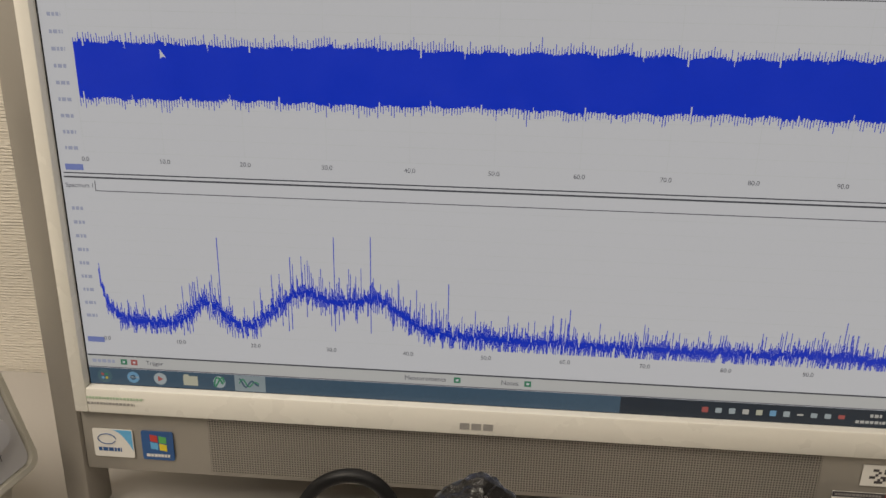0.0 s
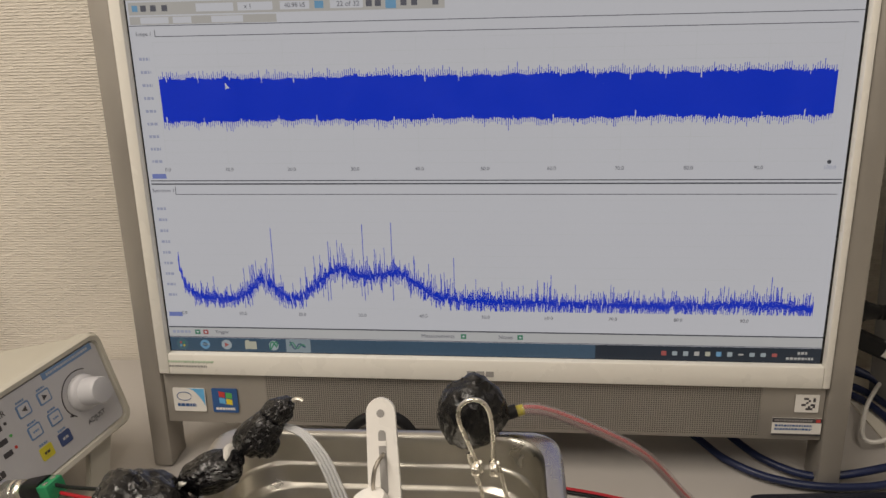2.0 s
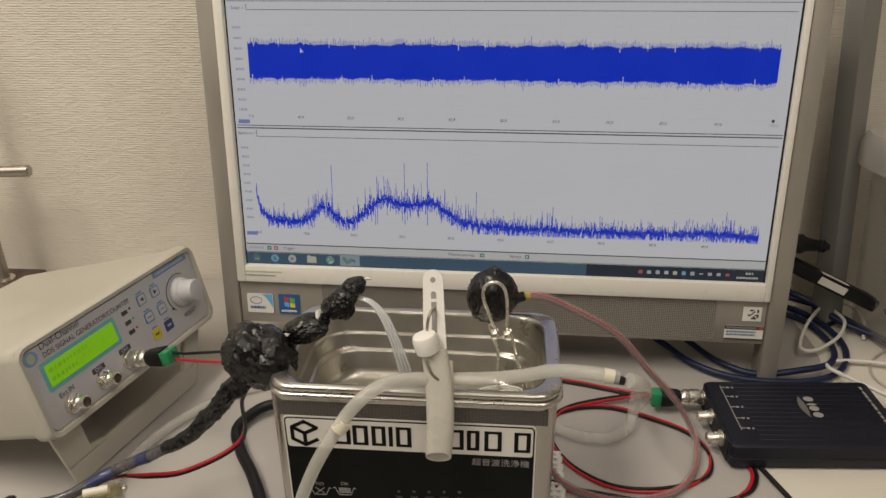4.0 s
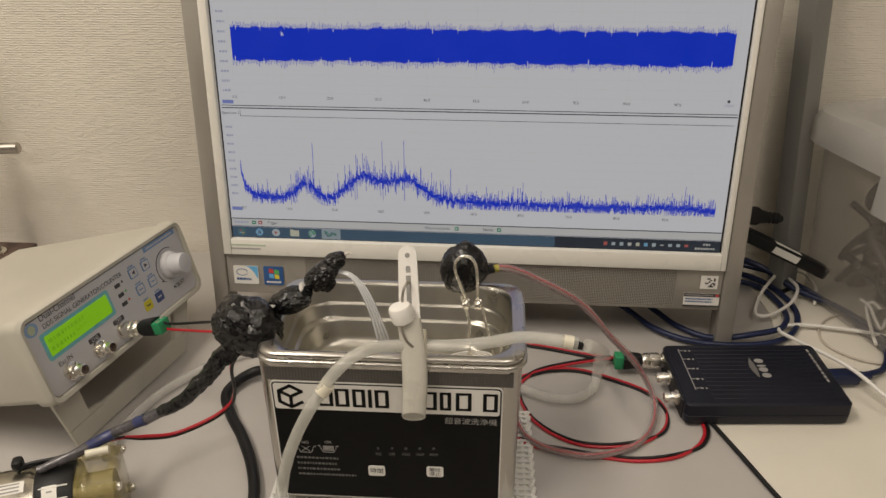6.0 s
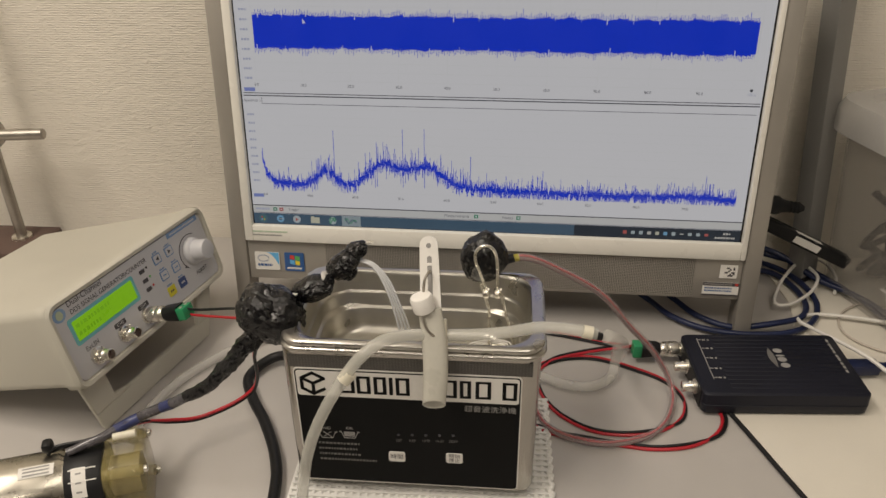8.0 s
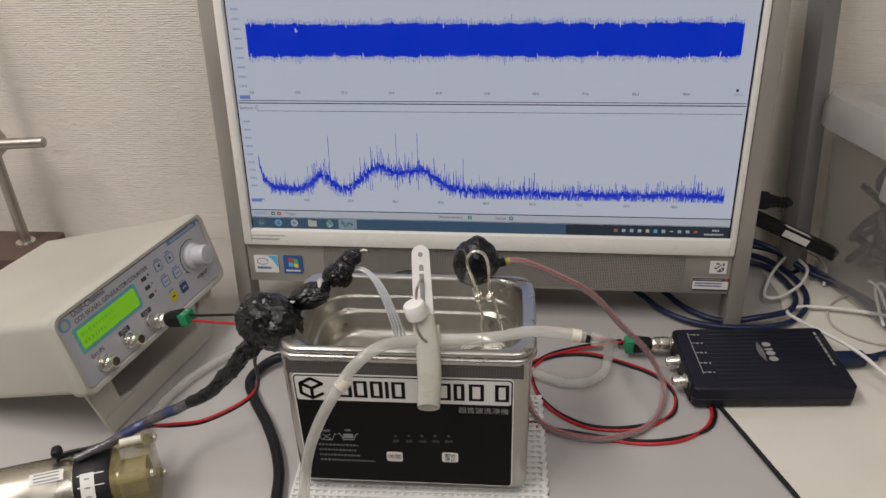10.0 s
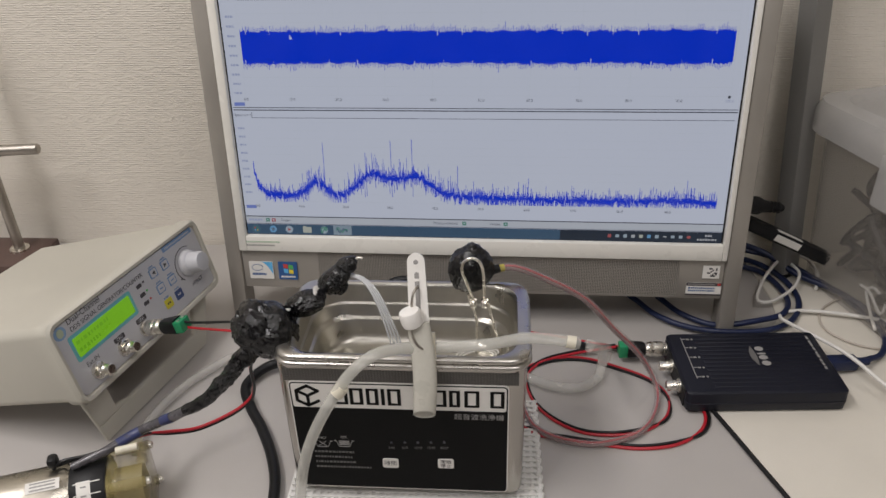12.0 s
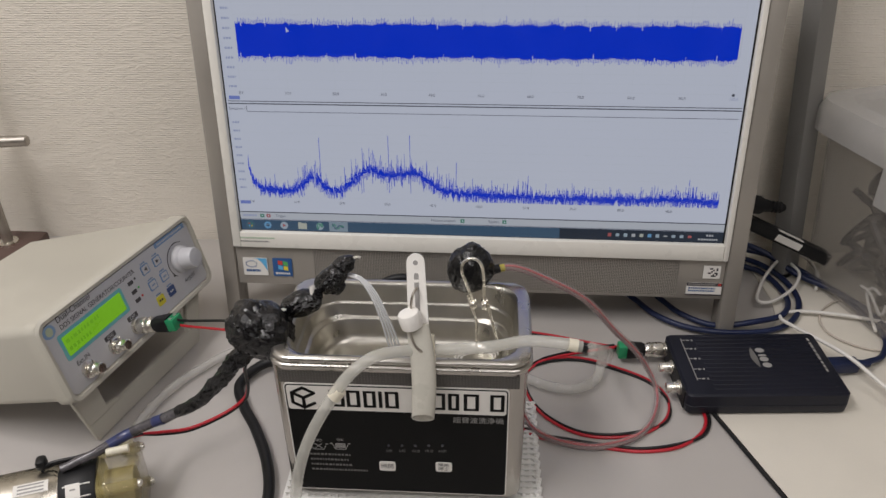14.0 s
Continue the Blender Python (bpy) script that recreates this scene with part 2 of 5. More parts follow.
# ---- helpers of this scene ----
def finish(name, bm, material, parent=None, label="", smooth=True, angle=38):
    me = bpy.data.meshes.new(name)
    bmesh.ops.recalc_face_normals(bm, faces=bm.faces)
    bm.to_mesh(me)
    bm.free()
    me.materials.append(material)
    if smooth:
        me.polygons.foreach_set("use_smooth", [True] * len(me.polygons))
        me.set_sharp_from_angle(angle=radians(angle))
    ob = new(name, me)
    if parent:
        ob.parent = parent
    if label:
        ob["label"] = label
    return ob


def part(name, bm, material, parent, label=""):
    return finish(name, bm, material, parent, label)


def thing(name, m, label, category, group="", kind=""):
    ob = new(name)
    ob.empty_display_size = 0.01
    ob.matrix_world = m
    return tagged(ob, label, category, group, kind)


def box(bm, x0, x1, y0, y1, z0, z1, bevel=0.0, seg=2, m=None):
    g = bmesh.ops.create_cube(bm, size=1)["verts"]
    for v in g:
        v.co = Vector((x0 if v.co.x < 0 else x1, y0 if v.co.y < 0 else y1, z0 if v.co.z < 0 else z1))
    if bevel:
        es = {e for v in g for e in v.link_edges}
        r = bmesh.ops.bevel(bm, geom=list(es), offset=bevel, segments=seg, profile=0.5, affect="EDGES")
        g = list({v for f in r["faces"] for v in f.verts} | {v for v in g if v.is_valid})
    if m is not None:
        bmesh.ops.transform(bm, matrix=m, verts=g)
    return bm


def boxed(x0, x1, y0, y1, z0, z1, bevel=0.0, seg=2, m=None):
    return box(bmesh.new(), x0, x1, y0, y1, z0, z1, bevel, seg, m)


def lathe(bm, profile, m=None, n=28):
    """Turns a profile of (radius, z) about the z axis."""
    rings = []
    for r, zz in profile:
        rings.append([bm.verts.new((r * math.cos(2 * math.pi * i / n), r * math.sin(2 * math.pi * i / n), zz)) for i in range(n)])
    for a, b in zip(rings, rings[1:]):
        for i in range(n):
            bm.faces.new((a[i], a[(i + 1) % n], b[(i + 1) % n], b[i]))
    bm.faces.new(rings[0][::-1])
    bm.faces.new(rings[-1])
    if m is not None:
        bmesh.ops.transform(bm, matrix=m, verts=[v for r in rings for v in r])
    return bm


def turned(profile, m=None, n=28):
    return lathe(bmesh.new(), profile, m, n)


def spline(pts, step=0.004):
    """A smooth line through points."""
    p = [Vector(q) for q in pts]
    p = [2 * p[0] - p[1]] + p + [2 * p[-1] - p[-2]]
    out = []
    for i in range(1, len(p) - 2):
        a, b, c, d = p[i - 1:i + 3]
        k = max(2, int((c - b).length / step))
        for j in range(k):
            t = j / k
            out.append(0.5 * (2 * b + (c - a) * t + (2 * a - 5 * b + 4 * c - d) * t * t + (3 * b - a - 3 * c + d) * t ** 3))
    out.append(p[-2])
    return out


def tube(bm, pts, radius, n=10, step=0.004, wobble=0.0, hollow=0.0):
    """A round tube along a smooth line; radius may be a function of the share of the way."""
    line = spline(pts, step)
    up, rings = Vector((0.13, 0.21, 0.97)), []
    for i, q in enumerate(line):
        d = (line[min(i + 1, len(line) - 1)] - line[max(i - 1, 0)]).normalized()
        s = d.cross(up)
        s = s.normalized() if s.length > 1e-4 else Vector((1, 0, 0))
        up = s.cross(d).normalized()
        r = radius(i / (len(line) - 1)) if callable(radius) else radius
        ring = []
        for k in range(n):
            a = 2 * math.pi * k / n
            rr = r
            if wobble:
                w = q * 105 + Vector((math.cos(a), math.sin(a), 0)) * 1.3
                rr = r * (1 + wobble * noise.noise(w) + 0.6 * wobble * noise.noise(w * 2.7))
            ring.append(bm.verts.new(q + rr * (math.cos(a) * s + math.sin(a) * up)))
        rings.append(ring)
    for a, b in zip(rings, rings[1:]):
        for k in range(n):
            bm.faces.new((a[k], a[(k + 1) % n], b[(k + 1) % n], b[k]))
    bm.faces.new(rings[0][::-1])
    bm.faces.new(rings[-1])
    return bm


def tubed(pts, radius, n=10, step=0.004, wobble=0.0):
    return tube(bmesh.new(), pts, radius, n, step, wobble)


def ring_loop(w, d, r, zz, n=6, cx=0.0, cy=0.0):
    pts = []
    for sx, sy, a0 in ((1, 1, 0), (-1, 1, 90), (-1, -1, 180), (1, -1, 270)):
        for k in range(n + 1):
            a = radians(a0 + 90 * k / n)
            pts.append((cx + sx * (w / 2 - r) + r * math.cos(a), cy + sy * (d / 2 - r) + r * math.sin(a), zz))
    return pts


def loft(bm, loops, cap0=True, cap1=True):
    """Joins rounded rectangles (width, depth, corner, height) one above another."""
    rows = [[bm.verts.new(p) for p in ring_loop(*l)] for l in loops]
    k = len(rows[0])
    for a, b in zip(rows, rows[1:]):
        for i in range(k):
            bm.faces.new((a[i], a[(i + 1) % k], b[(i + 1) % k], b[i]))
    if cap0:
        bm.faces.new(rows[0][::-1])
    if cap1:
        bm.faces.new(rows[-1])
    return bm


def lofted(loops, cap0=True, cap1=True):
    return loft(bmesh.new(), loops, cap0, cap1)


def slab(bm, pts, y0, y1):
    """A flat plate in the xz plane with the outline pts, between depths y0 and y1."""
    a = [bm.verts.new((x, y0, zz)) for x, zz in pts]
    b = [bm.verts.new((x, y1, zz)) for x, zz in pts]
    k = len(pts)
    bm.faces.new(a)
    bm.faces.new(b[::-1])
    for i in range(k):
        bm.faces.new((a[i], b[i], b[(i + 1) % k], a[(i + 1) % k]))
    return bm


def disc(cx, cz, rx, rz, n=20):
    return [(cx + rx * math.cos(2 * math.pi * i / n), cz + rz * math.sin(2 * math.pi * i / n)) for i in range(n)]


def rect(bm, x0, x1, z0, z1, yy=0.0):
    bm.faces.new([bm.verts.new(p) for p in ((x0, yy, z0), (x1, yy, z0), (x1, yy, z1), (x0, yy, z1))])
    return bm


def plate(x0, x1, z0, z1, y0, y1):
    return slab(bmesh.new(), [(x0, z0), (x1, z0), (x1, z1), (x0, z1)], y0, y1)


def rplate(x0, x1, z0, z1, y0, y1, r=0.001):
    w, d = x1 - x0, z1 - z0
    return slab(bmesh.new(), [(p[0], p[1]) for p in ring_loop(w, d, r, 0, 4, (x0 + x1) / 2, (z0 + z1) / 2)], y0, y1)


def text(body, size, material, parent, x, y, zz, label="", align="CENTER", name="lettering"):
    """Raised letters in the xz plane of the parent, facing -y."""
    c = bpy.data.curves.new("letters", "FONT")
    c.body, c.size, c.align_x, c.align_y, c.extrude = body, size, align, "CENTER", 0.00004
    tmp = new("letters", c)
    me = bpy.data.meshes.new_from_object(tmp.evaluated_get(bpy.context.evaluated_depsgraph_get()))
    bpy.data.objects.remove(tmp)
    bpy.data.curves.remove(c)
    me.transform(Matrix.Translation((x, y, zz)) @ Matrix.Rotation(radians(90), 4, "X"))
    me.materials.clear()
    me.materials.append(material)
    ob = new(name, me)
    ob.parent = parent
    if label:
        ob["label"] = label
    return ob


def text_bars(x0, x1, zz, h, yy, rng, gap=0.35):
    """A line of small bars in place of writing too small to read."""
    bm, x = bmesh.new(), x0
    while x < x1:
        w = min(h * rng.uniform(0.5, 1.3), x1 - x)
        slab(bm, [(x, zz - h / 2), (x + w, zz - h / 2), (x + w, zz + h / 2), (x, zz + h / 2)], yy, yy + 0.0001)
        x += w + h * gap
    return bm


# ---- the room ----
def room():
    wall_y = 0.637
    tagged(finish("wall_north", boxed(-2.0, 2.0, wall_y, wall_y + 0.1, -0.72, 1.75), WALL, smooth=False), "cream woven-texture wallpapered wall behind the desk", "wall", kind="structure")
    tagged(finish("wall_south", boxed(-2.0, 2.0, -3.1, -3.0, -0.72, 1.75), SOUTH, smooth=False), "unseen plain wall closing the room, darkened for the steel's reflections", "wall", kind="structure")
    tagged(finish("wall_west", boxed(-2.1, -2.0, -3.1, wall_y + 0.1, -0.72, 1.75), PAINT, smooth=False), "plain off-white painted side wall", "wall", kind="structure")
    tagged(finish("wall_east", boxed(2.0, 2.1, -3.1, wall_y + 0.1, -0.72, 1.75), PAINT, smooth=False), "plain off-white painted side wall", "wall", kind="structure")
    tagged(finish("floor", boxed(-2.1, 2.1, -3.1, wall_y + 0.1, -0.78, -0.72), FLOOR, smooth=False), "grey vinyl floor below the desk", "floor", kind="structure")
    tagged(finish("ceiling", boxed(-2.1, 2.1, -3.1, wall_y + 0.1, 1.75, 1.8), PAINT, smooth=False), "plain off-white ceiling", "ceiling", kind="structure")


def desk():
    d = thing("desk", pose(0, 0, 0), "pale grey laminate desk pushed against the wall", "desk")
    part("desktop", boxed(-1.1, 1.0, -0.08, 0.636, -0.03, 0, 0.002), DESK, d)
    for x in (-1.05, 0.95):
        for y in (-0.04, 0.59):
            part("leg", boxed(x - 0.02, x + 0.02, y - 0.02, y + 0.02, -0.72, -0.03, 0.003), SILVER, d)


def white_board():
    bm = bmesh.new()
    pts = [(0.378, 0.13), (0.338, 0.245), (0.300, 0.352), (0.335, 0.40), (0.398, 0.49), (0.404, 0.53), (0.394, 0.632), (0.95, 0.632), (0.95, 0.13)]
    a = [bm.verts.new((x, y, 0.0)) for x, y in pts]
    b = [bm.verts.new((x, y, 0.0015)) for x, y in pts]
    bm.faces.new(a[::-1])
    bm.faces.new(b)
    for i in range(len(pts)):
        j = (i + 1) % len(pts)
        bm.faces.new((a[i], a[j], b[j], b[i]))
    tagged(finish("white_board", bm, BOARD, smooth=False), "off-white laminate board lying on the grey desk", "board")


# ---- the computer ----
def computer():
    rng = random.Random(3)
    X = 0.083
    pc = thing("desktop_computer", pose(X, 0.4725, 0, -7.0, 0, -1.0), "silver and white all-in-one computer showing two blue plots", "computer")
    u = lambda a: a - X
    for x0, x1 in ((-0.1832, -0.1672), (0.3300, 0.3465)):
        part("pillar", boxed(u(x0), u(x1), -0.004, 0.024, 0.0008, 0.405, 0.0025), SILVER, pc, "silver side pillar standing on the desk")
    bz = bmesh.new()
    for x0, x1, z0, z1 in ((-0.1670, -0.1585, 0.0840, 0.392), (0.3245, 0.3297, 0.0840, 0.392), (-0.1585, 0.3245, 0.0840, 0.1010), (-0.1585, 0.3245, 0.3735, 0.392)):
        box(bz, u(x0), u(x1), -0.006, 0.012, z0, z1, 0.0012)
    bezel = part("bezel", bz, BEZEL, pc, "glossy white screen surround")
    part("rear_housing", boxed(u(-0.150), u(0.318), 0.02, 0.062, 0.050, 0.398, 0.008, 3), CASE, pc, "dark rear housing")
    lower = part("lower_panel", boxed(u(-0.1670), u(0.3297), -0.001, 0.018, 0.0400, 0.0837, 0.0012), SILVER, pc, "silver panel below the screen")
    gr = part("speaker_grille", plate(u(-0.085), u(0.285), 0.0430, 0.0822, -0.0016, -0.0009), GRILLE, lower, "finely perforated speaker grille")
    part("crossbar", boxed(u(-0.1670), u(0.3297), 0.016, 0.03, 0.0355, 0.0455, 0.002), CASE, pc)
    # logo as plain bars
    lg = bmesh.new()
    for x in (0.0715, 0.0785, 0.0855):
        slab(lg, [(u(x), 0.0880), (u(x + 0.0058), 0.0880), (u(x + 0.0058), 0.0922), (u(x), 0.0922)], -0.0064, -0.0061)
    part("logo", lg, GREYPRINT, bezel, "grey maker's mark")
    bm = text_bars(u(-0.158), u(-0.122), 0.0950, 0.0016, -0.0063, rng)
    bmb = text_bars(u(-0.158), u(-0.128), 0.0912, 0.0016, -0.0063, rng)
    part("small_print", bm, M("pale_green_ink", (0.42, 0.55, 0.40), 0.5), bezel, "pale green fine print")
    part("small_print", bmb, GREYPRINT, bezel, "grey fine print")
    # stickers
    s = part("sticker", rplate(u(-0.160), u(-0.134), 0.0505, 0.0705, -0.0022, -0.0017, 0.0012), PAPER, lower, "white and blue processor sticker")
    part("swoosh", slab(bmesh.new(), [(u(-0.1475), 0.0702)] + [(u(-0.1475 + 0.013 * k / 6), 0.0702 - 0.0145 * (k / 6) ** 2) for k in range(1, 7)] + [(u(-0.1345), 0.0702)], -0.0024, -0.00225), SKYBLUE, s)
    part("mark", text_bars(u(-0.157), u(-0.142), 0.056, 0.0026, -0.0024, rng, 0.2), STICKBLUE, s)
    oval = tube(bmesh.new(), [(u(-0.151) + 0.0058 * math.cos(k * math.pi / 8), -0.0024, 0.0635 + 0.0036 * math.sin(k * math.pi / 8)) for k in range(16)], 0.0003, 5, 0.002)
    part("oval", oval, STICKBLUE, s)
    s = part("sticker", rplate(u(-0.1285), u(-0.108), 0.0502, 0.0708, -0.0022, -0.0017, 0.0012), STICKBLUE, lower, "dark blue sticker with four coloured panes")
    for dx, dz, m in ((-0.0048, 0.0012, REDINK), (0.0008, 0.0004, GREENINK), (-0.0048, -0.0042, SKYBLUE), (0.0008, -0.005, YELINK)):
        x = u(-0.118) + dx
        part("pane", slab(bmesh.new(), [(x, 0.0625 + dz), (x + 0.0048, 0.0618 + dz), (x + 0.0048, 0.0663 + dz), (x, 0.0672 + dz)], -0.0024, -0.00225), m, s)
    part("mark", text_bars(u(-0.126), u(-0.1105), 0.0535, 0.002, -0.0024, rng, 0.2), PAPER, s)
    s = part("sticker", plate(u(0.3085), u(0.3250), 0.0635, 0.0775, -0.0022, -0.0017), PAPER, lower, "small white code sticker")
    q = bmesh.new()
    for i in range(7):
        for j in range(6):
            if rng.random() < 0.5:
                x, zz = u(0.3112) + i * 0.0016, 0.0655 + j * 0.0016
                slab(q, [(x, zz), (x + 0.0016, zz), (x + 0.0016, zz + 0.0016), (x, zz + 0.0016)], -0.0024, -0.0022)
    part("code_pattern", q, DARKTXT, s)
    s = part("sticker", plate(u(0.294), u(0.3285), 0.0445, 0.0585, -0.0022, -0.0017), PAPER, lower, "white rating sticker with black header")
    part("header", plate(u(0.294), u(0.3285), 0.0550, 0.0585, -0.0024, -0.0021), DARKTXT, s)
    part("footer", plate(u(0.294), u(0.3285), 0.0445, 0.0460, -0.0024, -0.0021), DARKTXT, s)
    part("header_print", text_bars(u(0.2955), u(0.322), 0.0568, 0.0014, -0.0026, rng), GREYPRINT, s)
    part("red_mark", plate(u(0.3245), u(0.3275), 0.0555, 0.058, -0.0026, -0.0023), REDINK, s)
    for zz in (0.0525, 0.0497):
        part("print", text_bars(u(0.296), u(0.322), zz, 0.0016, -0.0024, rng), STICKBLUE, s)
    # display
    part("screen_border", plate(u(-0.1586), u(0.3246), 0.1009, 0.3736, 0.0002, 0.004), GLASSBK, pc)
    y0 = -0.0006
    scr = part("screen", plate(u(-0.1570), u(0.3225), 0.1018, 0.3720, y0, 0.0004), S_BG, pc, "lit display with pale background")
    e1, e2, e3 = y0 - 0.0001, y0 - 0.0002, y0 - 0.0003

    def pl(name, x0, x1, z0, z1, m, lev=e1):
        return part(name, rect(bmesh.new(), u(x0), u(x1), z0, z1, lev), m, scr)

    pl("menu_bar", -0.1570, 0.3225, 0.3585, 0.372, S_GREY)
    pl("tool_bar", -0.1555, 0.060, 0.3490, 0.3572, S_GREY)
    pl("tool_bar", -0.1555, -0.053, 0.3427, 0.3480, S_GREY)
    for x0, x1 in ((-0.108, -0.082), (-0.079, -0.055), (-0.050, -0.030), (-0.016, 0.006)):
        pl("field", x0, x1, 0.3505, 0.3558, S_BG, e2)
    for x0, x1 in ((-0.148, -0.128), (-0.125, -0.112), (-0.098, -0.076)):
        pl("field", x0, x1, 0.3433, 0.3475, S_BG, e2)
    for k in range(9):
        x = (-0.153, -0.147, -0.140, -0.132, 0.008, 0.014, 0.031, 0.038, 0.052)[k]
        pl("tool_icon", x, x + 0.004, 0.3512, 0.3552, (S_CYAN, S_TXT, S_TXT, S_TXT, S_TXT, S_TXT, S_TXT, S_TXT, S_TXT)[k], e2)
    pl("tool_icon", 0.021, 0.028, 0.3496, 0.3566, S_CYAN, e2)
    pl("tool_icon", -0.0265, -0.0205, 0.3508, 0.3555, S_CYAN, e2)
    text("22 of 32", 0.0046, S_TXT, scr, u(-0.004), e3, 0.3531)
    text("40.98 kS", 0.0042, S_TXT, scr, u(-0.040), e3, 0.3531)
    text("x 1", 0.0042, S_TXT, scr, u(-0.072), e3, 0.3531)
    for s_, x in (("File", -0.150), ("Edit", -0.136), ("Views", -0.120), ("Measurements", -0.096), ("Tools", -0.070), ("Help", -0.054)):
        text(s_, 0.0042, S_TXT, scr, u(x), e3, 0.3612)
    pm = bmesh.new()
    for k, x in enumerate((0.296, 0.3025, 0.3065, 0.3125)):
        slab(pm, disc(u(x) - 0.004, 0.3512, 0.0026 if k != 1 else 0.001, 0.0024, 14), e2 - 0.00005, e2)
    part("maker_mark", pm, S_TXT, scr)

    def rule(x0, x1, zz, h, m=S_LINE):
        pl("rule", x0, x1, zz - h / 2, zz + h / 2, m, e2)

    rule(-0.1565, 0.3225, 0.3420, 0.0005, S_TXT)
    rule(-0.139, 0.3195, 0.3348, 0.0005, S_TXT)
    rule(-0.1555, 0.3215, 0.2347, 0.0007)
    rule(-0.1555, 0.3215, 0.2323, 0.0010)
    rule(-0.138, 0.3195, 0.2247, 0.0005, S_TXT)
    rule(-0.1565, 0.3225, 0.1215, 0.0010)
    pl("rule", -0.1392, -0.1387, 0.3348, 0.3392, S_TXT, e2)
    pl("rule", -0.1382, -0.1377, 0.2247, 0.2305, S_TXT, e2)
    text("Scope 1", 0.0036, S_TXT, scr, u(-0.147), e2, 0.3365)
    text("Spectrum 1", 0.0036, S_TXT, scr, u(-0.147), e2, 0.2275)
    xa, dx, xb, db = -0.1416, 0.04543, -0.1427, 0.04561
    grid = bmesh.new()
    for k in range(11):
        rect(grid, u(xa + dx * k) - 0.00012, u(xa + dx * k) + 0.00012, 0.247, 0.331, e1)
        rect(grid, u(xa), u(xa + 10 * dx), 0.247 + 0.0084 * k - 0.00012, 0.247 + 0.0084 * k + 0.00012, e1)
        rect(grid, u(xb), u(xb + 10 * db), 0.1385 + 0.0082 * k - 0.0001, 0.1385 + 0.0082 * k + 0.0001, e1)
    tagged(part("plot_grid", grid, M("display_grid", (0.80, 0.86, 0.95), 0.35, emit=LIT), scr), "faint grey plot grid", kind="stuff")
    for k in range(10):
        word = "%d0.0" % k if k else "0.0"
        text(word, 0.0036, S_TXT, scr, u(xa + dx * k), e2, 0.2427)
        text(word, 0.0036, S_TXT, scr, u(xb + db * k), e2, 0.1330)
    text("100.0", 0.0036, S_PALE, scr, u(xa + 10 * dx), e2, 0.2427)
    for k in range(9):
        part("scale_value", text_bars(u(-0.1525), u(-0.1450), 0.3200 - 0.0089 * k, 0.0020, e2, rng), S_PALE, scr)
        part("scale_value", text_bars(u(-0.1535), u(-0.1470), 0.2140 - 0.0083 * k, 0.0020, e2, rng), S_PALE, scr)
    pl("unit_tag", -0.1540, -0.1435, 0.2363, 0.2398, M("display_unit_tag", (0.25, 0.33, 0.80), 0.35, emit=LIT), e2)
    pl("unit_tag", -0.1550, -0.1445, 0.1302, 0.1337, bpy.data.materials["display_unit_tag"], e2)
    part("marker", slab(bmesh.new(), disc(u(0.3120), 0.2465, 0.0014, 0.0014, 12), e2 - 0.00003, e2), S_LINE, scr)
    # upper plot: dense oscillation, a solid core with a paler comb on both sides
    wf, comb = bmesh.new(), bmesh.new()
    n, span = 620, 0.4510
    for k in range(n):
        x = u(-0.1402 + span * k / n)
        beat = 1 + 0.04 * math.sin(k * 0.21) + 0.03 * math.sin(k * 0.037)
        hi = 0.2916 + 0.0140 * beat + abs(rng.gauss(0, 0.0009))
        lo = 0.2916 - 0.0140 * beat - abs(rng.gauss(0, 0.0009))
        if k % 31 == 7:
            hi -= rng.uniform(0.001, 0.004)
        if k % 37 == 3:
            lo += rng.uniform(0.001, 0.004)
        rect(wf, x, x + span / n, lo, hi, e3)
        if k % 2 == 0:
            rect(comb, x, x + 0.62 * span / n, hi, hi + 0.0020 + abs(rng.gauss(0, 0.0016)), e2)
            rect(comb, x, x + 0.62 * span / n, lo - 0.0020 - abs(rng.gauss(0, 0.0016)), lo, e2)
    tagged(part("waveform", wf, S_BLUE, scr, "dense blue oscilloscope trace"), "dense blue oscilloscope trace", kind="stuff")
    tagged(part("waveform_fringe", comb, M("display_fringe", (0.08, 0.13, 0.93), 0.35, emit=LIT), scr), "pale blue fringe of the trace", kind="stuff")
    # lower plot: spectrum with humps and narrow peaks, drawn in hairlines
    sp = bmesh.new()
    n = 900
    for k in range(n):
        fr = 100.0 * k / n
        c = 0.1452 - 0.00002 * fr
        c += 0.0150 * math.exp(-((fr - 13.8) / 2.6) ** 2) + 0.023 * math.exp(-((fr - 26.5) / 4.6) ** 2) + 0.0205 * math.exp(-((fr - 35.5) / 4.8) ** 2)
        c += 0.026 * math.exp(-fr / 1.0) + 0.0022 * math.exp(-((fr - 91) / 5) ** 2) + 0.002 * math.exp(-((fr - 42) / 12) ** 2)
        c += rng.gauss(0, 0.0014)
        x = u(xb + db * fr / 10)
        hi = c + 0.0017 + abs(rng.gauss(0, 0.0046))
        lo = max(0.1376, c - 0.0020 - abs(rng.gauss(0, 0.0048)))
        rect(sp, x, x + 0.00043, lo, hi, e3)
        rect(sp, x + 0.00043, x + 0.00051, c - 0.0020, c + 0.0017, e3)
        chance = 0.20 if 11 < fr < 46 else (0.12 if fr < 62 or 86 < fr < 97 else 0.02)
        if fr > 10 and rng.random() < chance:
            rect(sp, x, x + 0.00036, c, c + rng.uniform(0.007, 0.021) * (1 if fr < 46 else 0.75), e3)
    for fr, h in ((15.8, 0.200), (30.6, 0.203), (35.2, 0.204), (45.0, 0.178), (25.0, 0.190), (60.2, 0.166), (93.5, 0.166)):
        x = u(xb + db * fr / 10)
